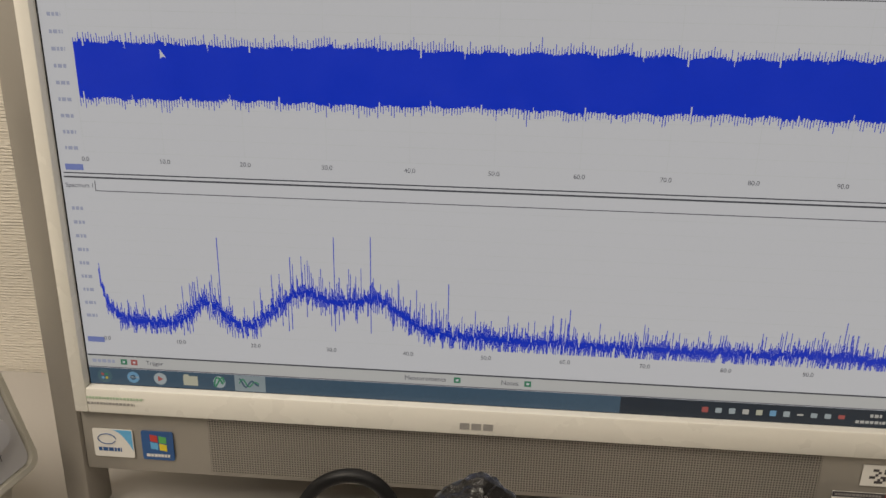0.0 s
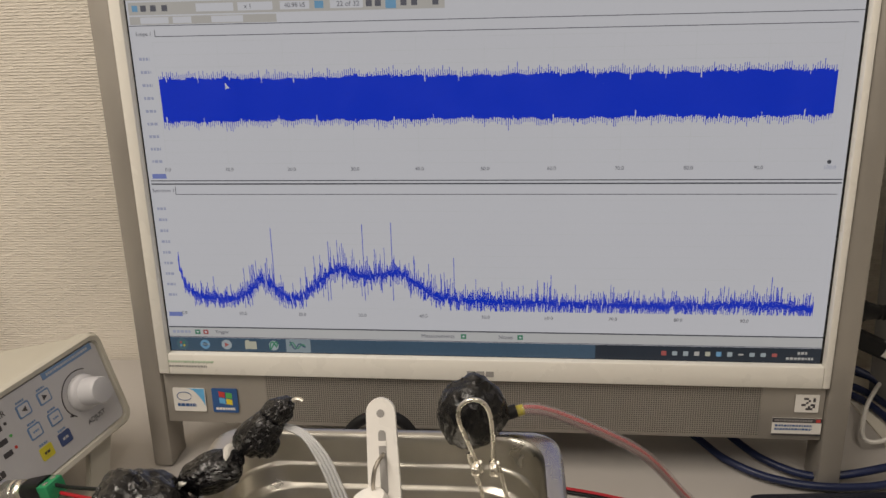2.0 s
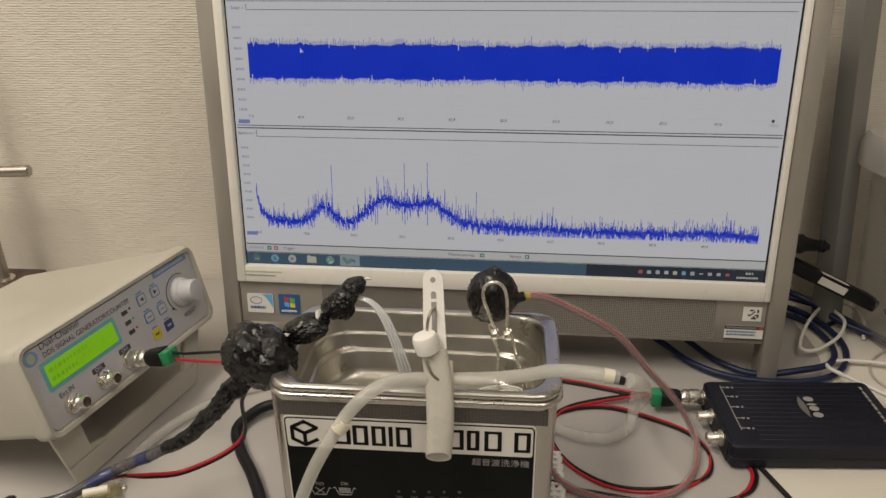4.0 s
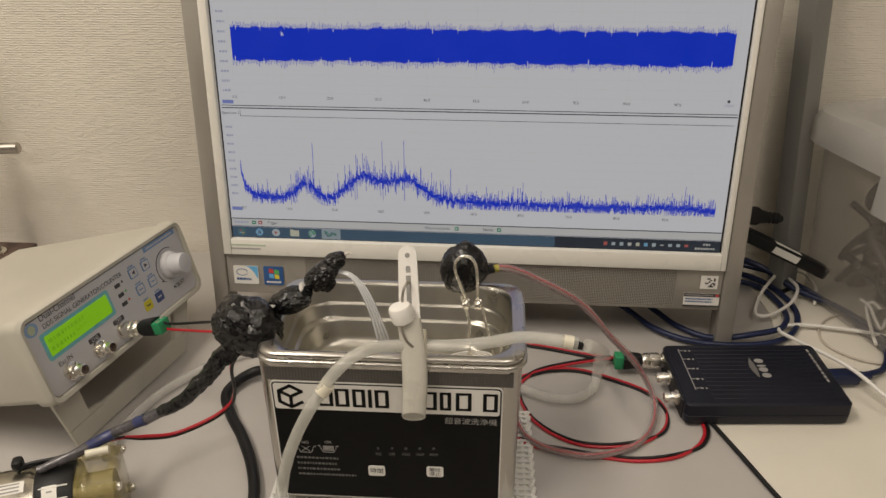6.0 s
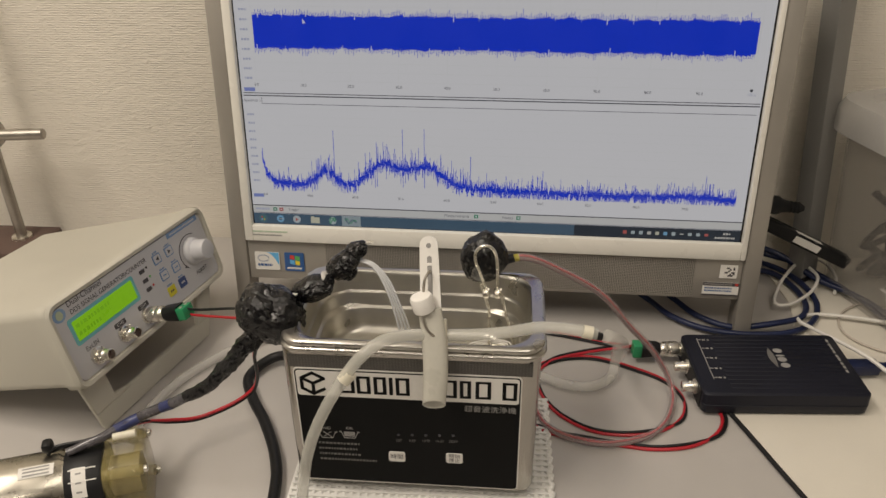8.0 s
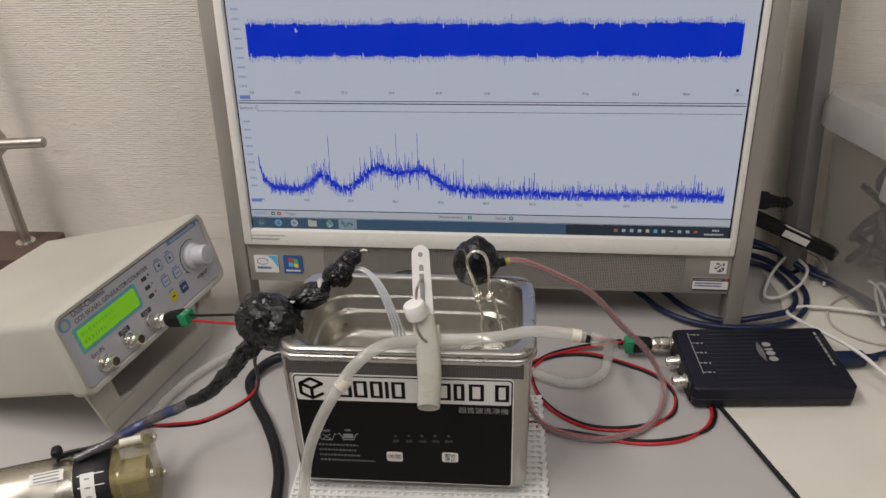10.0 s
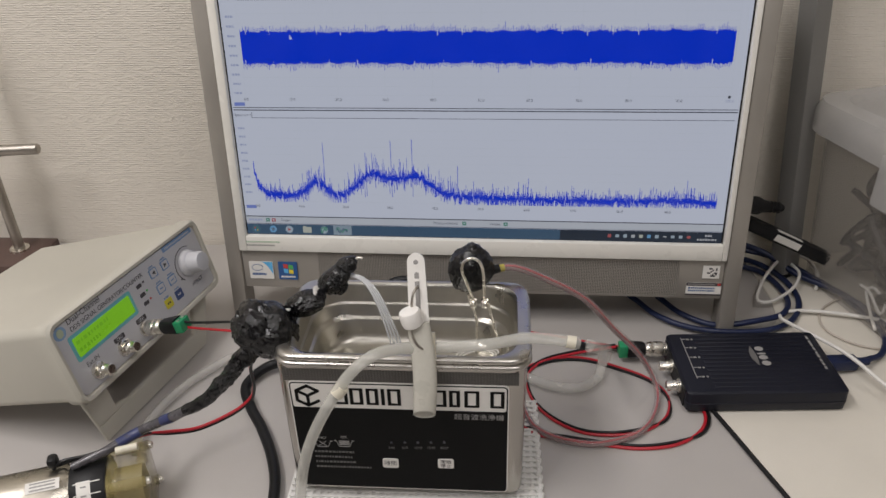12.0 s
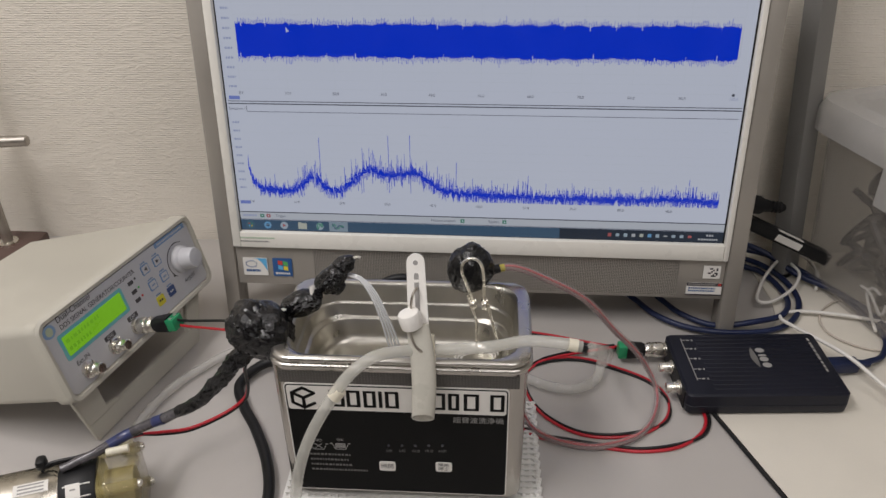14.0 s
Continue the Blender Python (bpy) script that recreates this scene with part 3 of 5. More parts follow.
        rect(sp, x, x + 0.00046, 0.145, h, e3)
    tagged(part("spectrum_trace", sp, S_BLUE, scr, "noisy blue spectrum trace with sharp peaks"), "noisy blue spectrum trace with sharp peaks", kind="stuff")
    # status bar and task bar
    pl("status_bar", -0.1570, 0.3225, 0.1138, 0.1209, S_STATUS)
    rule(-0.1570, 0.3225, 0.1135, 0.0006, S_TXT)
    text("Measurements", 0.0042, S_TXT, scr, u(0.0500), e2, 0.1174)
    text("Notes", 0.0042, S_TXT, scr, u(0.1000), e2, 0.1174)
    text("Trigger", 0.0036, S_TXT, scr, u(-0.115), e2, 0.1176)
    part("status_print", text_bars(u(-0.154), u(-0.140), 0.1176, 0.0022, e2, rng), S_PALE, scr)
    for x, m in ((-0.1362, S_TEAL), (-0.1298, S_RED), (0.0670, S_TEAL), (0.1085, S_TEAL)):
        pl("status_icon", x, x + 0.0040, 0.1157, 0.1194, m, e2)
        pl("status_icon", x + 0.0012, x + 0.0028, 0.1169, 0.1182, S_BG, e3)
    pl("task_bar", -0.1570, 0.3225, 0.1018, 0.1129, S_BAR)
    pl("tray", 0.165, 0.3225, 0.1018, 0.1129, S_DARK, e2)
    pl("task_button", -0.0660, -0.0470, 0.1021, 0.1127, S_BUTTON, e2)
    zt = 0.1074

    def icon(x, rx, rz, m, lev=e2, dz=0.0):
        part("task_icon", slab(bmesh.new(), disc(u(x), zt + dz, rx, rz, 20), lev - 0.00004, lev), m, scr)

    icon(-0.1475, 0.0046, 0.0046, S_ORB)
    for dx_, dz, m in ((-0.0012, 0.0012, S_RED), (0.0012, 0.0012, S_TEAL), (-0.0012, -0.0012, S_CYAN), (0.0012, -0.0012, S_YELLOW)):
        icon(-0.1475 + dx_, 0.0009, 0.0009, m, e3, dz)
    icon(-0.1295, 0.0038, 0.0038, S_CYAN)
    icon(-0.1295, 0.0019, 0.0017, S_BAR, e3)
    pl("task_icon", -0.1318, -0.1260, zt - 0.0004, zt + 0.0006, S_ICON, e3 - 0.00004)
    icon(-0.1125, 0.0040, 0.0040, S_ICON)
    part("task_icon", slab(bmesh.new(), [(u(-0.1138), zt - 0.0019), (u(-0.1105), zt), (u(-0.1138), zt + 0.0019)], e3 - 0.00004, e3), S_RED, scr)
    pl("task_icon", -0.0980, -0.0890, zt - 0.0034, zt + 0.0030, S_PAPER, e2)
    pl("task_icon", -0.0975, -0.0945, zt + 0.0030, zt + 0.0040, S_PAPER, e2)
    icon(-0.0755, 0.0038, 0.0040, S_ICON)
    part("task_icon", tube(bmesh.new(), [(u(-0.0755 + 0.003 * math.cos(0.5 * k)), e3, zt + 0.003 * math.sin(0.9 * k)) for k in range(12)], 0.0006, 5, 0.001), S_TEAL, scr)
    for ph, m in ((0.0, S_TEAL), (1.6, S_BAR)):
        wv = tube(bmesh.new(), [(u(-0.0630 + 0.012 * k / 14), e3, zt + 0.0032 * math.sin(ph + k / 14 * 3 * math.pi) * (1 - k / 20)) for k in range(15)], 0.0005, 5, 0.001)
        part("task_icon", wv, m, scr)
    for k in range(11):
        x = 0.2120 + 0.0077 * k
        m = (S_RED, S_ICON, S_ICON, S_GREY, S_PAPER, S_CYAN, S_ICON, S_GREY, S_ICON, S_ICON, S_RED)[k]
        h = (0.0018, 0.0016, 0.0018, 0.0016, 0.0017, 0.0018, 0.0018, 0.0006, 0.0015, 0.0015, 0.0013)[k]
        part("tray_icon", rplate(u(x), u(x + 0.0036), zt - h, zt + h, e3 - 0.00004, e3, 0.0005), m, scr)
    part("clock_print", text_bars(u(0.3065), u(0.3135), 0.1092, 0.0020, e3, rng), S_GREY, scr)
    part("clock_print", text_bars(u(0.299), u(0.3175), 0.1050, 0.0018, e3, rng), S_GREY, scr)
    cur = slab(bmesh.new(), [(u(-0.0930), 0.3035), (u(-0.0930), 0.2985), (u(-0.0918), 0.2996), (u(-0.0900), 0.2992)], e3 - 0.0002, e3 - 0.0001)
    part("pointer", cur, S_BG, scr, "white mouse pointer")


# ---- the ultrasonic cleaner ----
def cleaner():
    rng = random.Random(5)
    c = thing("ultrasonic_cleaner", pose(0.036, 0.2856, 0.004, 0, 0, 0.1), "stainless steel ultrasonic cleaner with black control panel on white mat", "ultrasonic cleaner")
    cy = -0.0028

    def shell(loops, cap0, cap1):
        return lofted([(w, d, r, zz, 8, cx, cy) for w, d, r, zz, cx in loops], cap0, cap1)

    part("body", shell([(0.176, 0.092, 0.008, 0.006, -0.0018), (0.1825, 0.0975, 0.011, 0.009, -0.0018), (0.1845, 0.0990, 0.012, 0.128, -0.0012), (0.1850, 0.1000, 0.012, 0.1345, -0.0008)], True, False), STEEL, c, "brushed steel housing")
    for x in (-0.07, 0.07):
        for y in (-0.03, 0.03):
            part("foot", turned([(0.006, 0), (0.007, 0.001), (0.007, 0.007)], Matrix.Translation((x, y, 0)), 16), BLACKRUB, c)
    # folded rim with the pressed tank hanging in it
    prof = [(0.1850, 0.1000, 0.013, 0.1343, 0)]
    for z0, r, w in ((0.1366, 0.0021, 0.1843), (0.1413, 0.0024, 0.1812)):
        for k in range(9):
            a = radians(-80 + 160 * k / 8)
            q = w + 2 * r * math.cos(a)
            prof.append((q, q - 0.0835, 0.0150, z0 + r * math.sin(a), 0))
    prof += [(0.1785, 0.0982, 0.016, 0.14385, 0), (0.1735, 0.0950, 0.018, 0.1439, 0), (0.1685, 0.0920, 0.020, 0.1434, 0)]
    part("rim", shell(prof, False, False), RIMSTEEL, c, "polished double rolled rim")
    part("tank", shell([(w, d, r, zz, 0) for w, d, r, zz in ((0.1688, 0.0923, 0.0206, 0.1433), (0.1664, 0.0903, 0.022, 0.1422), (0.1652, 0.0893, 0.024, 0.1395), (0.1630, 0.0872, 0.025, 0.1275), (0.1622, 0.0864, 0.025, 0.1262), (0.1602, 0.0846, 0.026, 0.1254),
                        (0.1590, 0.0836, 0.026, 0.1240), (0.1572, 0.0822, 0.026, 0.1155), (0.1560, 0.0812, 0.027, 0.1142), (0.1520, 0.0776, 0.028, 0.1134), (0.1500, 0.0760, 0.028, 0.1120), (0.1470, 0.0735, 0.028, 0.1000), (0.1440, 0.0708, 0.027, 0.0955), (0.1380, 0.0650, 0.025, 0.0928), (0.1280, 0.0560, 0.022, 0.0920))], False, True), TANK, c, "pressed steel tank with a stepped wall")
    f = -0.0527
    # strip painted as the dark reflection between rim and panel
    part("reflection_band", plate(-0.0870, 0.0850, 0.1205, 0.1318, f, f + 0.0022), RIMREFLECT, c, "dark chequered reflection painted below the rim")
    pan = part("control_panel", rplate(-0.0842, 0.0781, 0.0116, 0.1202, f - 0.0006, f + 0.0022, 0.0035), PANELWH, c, "control panel overlay with white border")
    part("black_rim", rplate(-0.0834, 0.0773, 0.0124, 0.1194, f - 0.0008, f - 0.0005, 0.0030), PANELBK, pan, "fine black line inside the border")
    part("white_field", rplate(-0.0824, 0.0763, 0.0958, 0.1184, f - 0.0010, f - 0.0007, 0.0022), PANELWH, pan, "white field behind the maker's mark")
    part("black_field", rplate(-0.0824, 0.0763, 0.0134, 0.0952, f - 0.0010, f - 0.0007, 0.0015), PANELBK, pan, "black printed field")
    g = f - 0.0013
    # maker's name as plain blocks
    z0, z1 = 0.0996, 0.1152
    for x0, x1 in ((-0.0516, -0.0405), (-0.0390, -0.0290), (-0.0267, -0.0176), (-0.0156, -0.0130), (-0.0109, -0.0010), (0.0222, 0.0325), (0.0345, 0.0425), (0.0456, 0.0566), (0.0645, 0.0748)):
        bm = bmesh.new()
        e = 0.0026
        bars = [(x0, x0 + e, z0, z1)]
        if x1 - x0 > 0.005:
            bars += [(x1 - e, x1, z0, z1), (x0 + e, x1 - e, z1 - 0.0019, z1), (x0 + e, x1 - e, z0, z0 + 0.0019)]
        for a, b, p, q in bars:
            slab(bm, [(a, p), (b, p), (b, q), (a, q)], g, g + 0.0003)
        part("name_block", bm, PANELBK, pan)
    # cube-shaped mark
    hexa = [(math.cos(radians(90 + 60 * k)), math.sin(radians(90 + 60 * k))) for k in range(6)]
    bm = bmesh.new()
    cx, cz, r = -0.0705, 0.1070, 0.0094
    segs = [(hexa[k], hexa[(k + 1) % 6]) for k in range(6) if k != 4] + [((0, 0), hexa[1]), ((0, 0), hexa[5]), ((0, 0), hexa[3])]
    for a, b in segs:
        d = Vector((b[0] - a[0], b[1] - a[1])).normalized() * 0.13
        nn = (-d.y, d.x)
        slab(bm, [(cx + r * (p[0] + s * nn[0] + e * d.x), cz + r * (p[1] + s * nn[1] + e * d.y)) for p, s, e in ((a, -1, -0.5), (b, -1, 0.5), (b, 1, 0.5), (a, 1, -0.5))], g, g + 0.0003)
    part("emblem", bm, PANELBK, pan, "black cube-shaped mark")
    text("超音波洗浄機", 0.0062, GREYPRINT, pan, 0.0748, g, 0.0900, "grey printed characters", "RIGHT")
    text("NO", 0.0036, GREYPRINT, pan, -0.0640, g, 0.0650)
    text("OK", 0.0036, GREYPRINT, pan, -0.0471, g, 0.0660)
    for x, dz in ((-0.0642, 0.0), (-0.0474, 0.0008)):
        bm = bmesh.new()
        for a, b in (((-0.0065, 0.0622), (-0.004, 0.0557)), ((-0.004, 0.0557), (0.004, 0.0557)), ((0.004, 0.0557), (0.0065, 0.0622)), ((-0.0062, 0.0615), (-0.0078, 0.0615)), ((0.0062, 0.0615), (0.0078, 0.0615))):
            tube(bm, [(x + a[0], g, a[1] + dz), (x + b[0], g, b[1] + dz)], 0.00025, 5)
        if x < -0.05:
            tube(bm, [(x - 0.003, g, 0.0567), (x + 0.003, g, 0.0617)], 0.00025, 5)
            tube(bm, [(x + 0.003, g, 0.0567), (x - 0.003, g, 0.0617)], 0.00025, 5)
        else:
            for k in range(4):
                zz = 0.0572 + dz + 0.0012 * k
                slab(bm, [(x - 0.004, zz), (x + 0.004, zz), (x + 0.004, zz + 0.0007), (x - 0.004, zz + 0.0007)], g, g + 0.0002)
        part("pictogram", bm, GREYPRINT, pan)
    for k, w in enumerate((0.031, 0.029, 0.032, 0.043)):
        part("fine_print", text_bars(-0.0715, -0.0715 + w, 0.0505 - 0.0054 * k, 0.0018, g, rng, 0.45), FAINTPRINT, pan)
    for k in range(5):
        x = -0.0107 + 0.0101 * k
        part("indicator", turned([(0.0011, 0), (0.0011, 0.0004), (0.0006, 0.0007)], Matrix.Translation((x, g, 0.0622 + 0.0005 * k)) @ Matrix.Rotation(radians(90), 4, "X"), 12), LEDOFF, pan)
        text(("3分", "5分", "10分", "15分", "30分")[k], 0.0034, FAINTPRINT, pan, x, g, 0.0565 + 0.0004 * k)
    for x, zc, s_ in ((-0.0127, 0.0402, ("時間",)), (0.0304, 0.0415, ("開始", "停止"))):
        b = part("button", rplate(x - 0.0062, x + 0.0062, zc - 0.0048, zc + 0.0048, g - 0.0003, g + 0.0003, 0.0018), PANELWH, pan, "white square key")
        for k, s1 in enumerate(s_):
            text(s1, 0.0050 if len(s_) == 1 else 0.0043, DARKTXT, b, x, g - 0.0004, zc if len(s_) == 1 else zc + 0.0021 - 0.0043 * k)


def net_mat():
    m = thing("net_mat", pose(0.0385, 0.280, 0, 0, 0, 1.0), "white plastic mesh mat under the steel cleaner", "mat")
    bm = bmesh.new()
    w, d = 0.102, 0.070
    nx, ny = 34, 23
    for k in range(nx + 1):
        x = -w + 2 * w * k / nx
        box(bm, x - 0.0012, x + 0.0012, -d, d, 0.0004, 0.0026)
    for k in range(ny + 1):
        y = -d + 2 * d * k / ny
        box(bm, -w, w, y - 0.0012, y + 0.0012, 0.0012, 0.0036)
    tagged(part("mesh_lattice", bm, CLOTH, m), "white plastic lattice", kind="stuff")
    part("backing", boxed(-w, w, -d, d, 0.0002, 0.0010), CLOTH, m)
    bm = bmesh.new()
    for k in range(46):
        y = -d + 2 * d * k / 45
        lathe(bm, [(0.0010, 0), (0.0024, 0.001), (0.0024, 0.003), (0.0008, 0.0042)], Matrix.Translation((w + 0.001 * math.sin(k * 2.1), y, 0.0003)), 8)
        if k < 45:
            x = -w + 2 * w * k / 45
            lathe(bm, [(0.0010, 0), (0.0028, 0.001), (0.0026, 0.003), (0.0008, 0.0042)], Matrix.Translation((x, -d + 0.001 * math.cos(k * 1.7), 0.0003)), 8)
    part("bobbled_edge", bm, CLOTH, m)


# ---- the signal generator ----
def bnc(parent, x, zz, y, plugged=False):
    m = Matrix.Translation((x, y, zz)) @ Matrix.Rotation(radians(90), 4, "X")
    s = part("bnc_socket", turned([(0.0075, 0), (0.0075, 0.0025), (0.0066, 0.003), (0.0049, 0.003), (0.0049, 0.0085), (0.0053, 0.009), (0.0049, 0.0095), (0.0048, 0.0145), (0.0040, 0.0150), (0.0040, 0.011)], m, 24), CHROME, parent, "nickel coaxial socket")
    bm = turned([(0.0010, 0.008), (0.0039, 0.0081), (0.0039, 0.0112), (0.0012, 0.0113)], m, 16)
    part("insert", bm, BASEPL, s)
    bm = boxed(-0.0062, 0.0062, -0.0009, 0.0009, 0.0062, 0.0080, 0.0003, 1, m)
    part("lug", bm, CHROME, s)


def generator():
    rng = random.Random(7)
    m = pose(-0.2351, 0.2625, 0.0627, 0, 0, 79.3) @ pose(0, 0, 0, -15.2, 0, 0) @ pose(0, 0, 0, 0, 3.6, 0)
    g = thing("signal_generator", m, "ivory bench signal generator with green display, raised on its fold-out stand", "signal generator")
    W, H, D = 0.2152, 0.0763, 0.202
    body = bmesh.new()
    loft(body, [(W, H, 0.008, 0.0), (W + 0.001, H + 0.001, 0.009, 0.012), (W - 0.004, H - 0.003, 0.008, 0.016), (W - 0.005, H - 0.006, 0.008, D)], False, True)
    bmesh.ops.transform(body, matrix=Matrix.Translation((W / 2, 0, H / 2)) @ Matrix.Rotation(radians(-90), 4, "X"), verts=body.verts)
    part("case", body, GENBODY, g, "ivory plastic case")
    fr = bmesh.new()
    loft(fr, [(W + 0.0005, H + 0.0005, 0.009, 0.008), (W, H, 0.009, -0.001), (W - 0.003, H - 0.003, 0.009, -0.003), (W - 0.009, H - 0.009, 0.007, -0.0025), (W - 0.011, H - 0.011, 0.007, 0.001)], False, True)
    bmesh.ops.transform(fr, matrix=Matrix.Translation((W / 2, 0, H / 2)) @ Matrix.Rotation(radians(-90), 4, "X"), verts=fr.verts)
    part("front_frame", fr, GENBODY, g, "raised ivory front frame")
    y = -0.0001
    pan = part("front_panel", rplate(0.0060, W - 0.0060, 0.0060, H - 0.0060, y - 0.0004, y + 0.002, 0.006), GENPANEL, g, "pale grey printed front panel")
    e = y - 0.0006
    part("blue_bar", plate(0.156, 0.205, 0.0650, 0.0700, e, e + 0.0003), GENBLUE, pan)
    part("bar_print", text_bars(0.160, 0.201, 0.0675, 0.0018, e - 0.0001, rng), GENPANEL, pan)
    em = part("emblem", slab(bmesh.new(), disc(0.0125, 0.0642, 0.0066, 0.0056, 24), e, e + 0.0003), EMBLEM, pan, "round blue and green emblem")
    part("emblem_centre", slab(bmesh.new(), disc(0.0125, 0.0642, 0.0036, 0.0038, 20), e - 0.0002, e), EMBLEMCORE, em)
    text("Dual-Channel", 0.0074, DARKTXT, pan, 0.0225, e, 0.0682, align="LEFT")
    text("DDS SIGNAL GENERATOR/COUNTER", 0.0058, DARKTXT, pan, 0.0230, e, 0.0612, align="LEFT")
    dsp = part("display_border", rplate(0.0160, 0.0972, 0.0335, 0.0572, e, e + 0.0004, 0.0025), GENTEAL, pan, "teal display border")
    lcd = part("display", rplate(0.0195, 0.0937, 0.0368, 0.0540, e - 0.0003, e + 0.0002, 0.0008), LCD, dsp, "lit green character display")
    for k in range(2):
        part("characters", text_bars(0.0220, 0.062 - 0.014 * k, 0.0490 - 0.0070 * k, 0.0032, e - 0.0004, rng, 0.5), LCDTXT, lcd)
    for k, (x, s_) in enumerate(((0.0292, "Ext.IN"), (0.0640, "CH2"), (0.0958, "CH1"))):
        bnc(g, x, 0.0175, e)
        if k:
            t = part("channel_tag", rplate(x - 0.0070, x + 0.0070, 0.0248, 0.0294, e, e + 0.0003, 0.001), DARKTXT, pan)
            text(s_, 0.0042, GENPANEL, t, x, e - 0.0002, 0.0271)
        else:
            text(s_, 0.0060, DARKTXT, pan, x, e, 0.0274)
    for k, zz in enumerate((0.0538, 0.0448, 0.0362)):
        part("mode_tag", rplate(0.1068, 0.1138, zz - 0.0018, zz + 0.0018, e, e + 0.0003, 0.0006), DARKTXT, pan)
        part("mode_lamp", slab(bmesh.new(), disc(0.1172, zz + 0.001, 0.0011, 0.0011, 12), e - 0.0002, e + 0.0002), (DARKTXT, GREENINK, REDINK)[k], pan)
    for x, zz, mt in ((0.1335, 0.0555, None), (0.1515, 0.0550, None), (0.1345, 0.0383, None), (0.1525, 0.0378, None), (0.1360, 0.0210, YELLOWKEY), (0.1533, 0.0212, BLUEKEY)):
        k = part("key", rplate(x - 0.0054, x + 0.0054, zz - 0.0047, zz + 0.0047, e - 0.0003, e + 0.0003, 0.0012), mt or GENBLUE, pan, "yellow key" if mt is YELLOWKEY else ("navy key" if mt else "blue outlined key"))
        if not mt:
            part("key_face", rplate(x - 0.0043, x + 0.0043, zz - 0.0037, zz + 0.0037, e - 0.0005, e, 0.0008), GENPANEL, k)
            s = -1 if x < 0.145 else 1
            if zz > 0.05:
                part("arrow", slab(bmesh.new(), [(x - s * 0.0018, zz - 0.0020), (x + s * 0.0022, zz), (x - s * 0.0018, zz + 0.0020)], e - 0.0007, e - 0.0005), DARKTXT, k)
            else:
                part("key_print", text_bars(x - 0.0024, x + 0.0024, zz, 0.0014, e - 0.0007, rng), GENBLUE, k)
        else:
            part("key_print", text_bars(x - 0.0026, x + 0.0026, zz, 0.0018, e - 0.0005, rng), DARKTXT if mt is YELLOWKEY else GENPANEL, k)
        part("key_caption", text_bars(x - 0.0038, x + 0.0032, zz + 0.0064, 0.0015, e, rng), GENBLUE, pan)
    kx, kz = 0.1815, 0.0410
    mk = Matrix.Translation((kx, e, kz)) @ Matrix.Rotation(radians(90), 4, "X")
    bm = tube(bmesh.new(), [(kx + 0.0185 * math.cos(a), e, kz + 0.0170 * math.sin(a)) for a in [radians(60 + 14 * k) for k in range(13)]], 0.0004, 5, 0.003)
    part("dial_arc", bm, DARKTXT, pan)
    part("arc_arrow", slab(bmesh.new(), [(kx - 0.0180, 0.0310), (kx - 0.0150, 0.0325), (kx - 0.0150, 0.0295)], e, e + 0.0002), DARKTXT, pan)
    part("knob", turned([(0.0135, 0), (0.0138, 0.001), (0.0130, 0.004), (0.0112, 0.0055), (0.0105, 0.006), (0.0100, 0.0175), (0.0092, 0.0190), (0.0060, 0.0196)], mk, 36), GENPANEL, g, "pale grey rotary knob")
    text("ADJUST", 0.0052, DARKTXT, pan, kx + 0.003, e, 0.0190)
    # fold-out stand: a slotted plastic frame from the front edge down to the desk
    inv = m.inverted()
    hl, hr = Vector((0.008, 0.012, 0.001)), Vector((W - 0.012, 0.012, 0.001))
    fl, fr = inv @ Vector((-0.2420, 0.2870, 0.0015)), inv @ Vector((-0.2015, 0.430, 0.0015))
    nrm = (hr - hl).cross(fl - hl).normalized() * 0.0022

    def leaf(a, b, c, d):
        bm = bmesh.new()
        lo = [bm.verts.new(q - nrm) for q in (a, b, c, d)]
        hi = [bm.verts.new(q + nrm) for q in (a, b, c, d)]
        bm.faces.new(lo[::-1])
        bm.faces.new(hi)
        for i in range(4):
            bm.faces.new((lo[i], lo[(i + 1) % 4], hi[(i + 1) % 4], hi[i]))
        bmesh.ops.bevel(bm, geom=bm.edges[:], offset=0.0007, segments=2, affect="EDGES")
        return bm

    def at(u, v):
        return (hl * (1 - u) + hr * u) * (1 - v) + (fl * (1 - u) + fr * u) * v

    st = part("stand", leaf(at(0, 0.64), at(1, 0.64), at(1, 1), at(0, 1)), GENBODY, g, "fold-out plastic stand")
    for u0, u1 in ((0.0, 0.15), (0.87, 1.0)):
        part("stand_arm", leaf(at(u0, 0), at(u1, 0), at(u1, 0.645), at(u0, 0.645)), GENBODY, st)
    part("stand_gusset", leaf(at(0.14, 0.54), at(0.24, 0.62), at(0.24, 0.65), at(0.14, 0.65)), GENBODY, st)
    return m, e


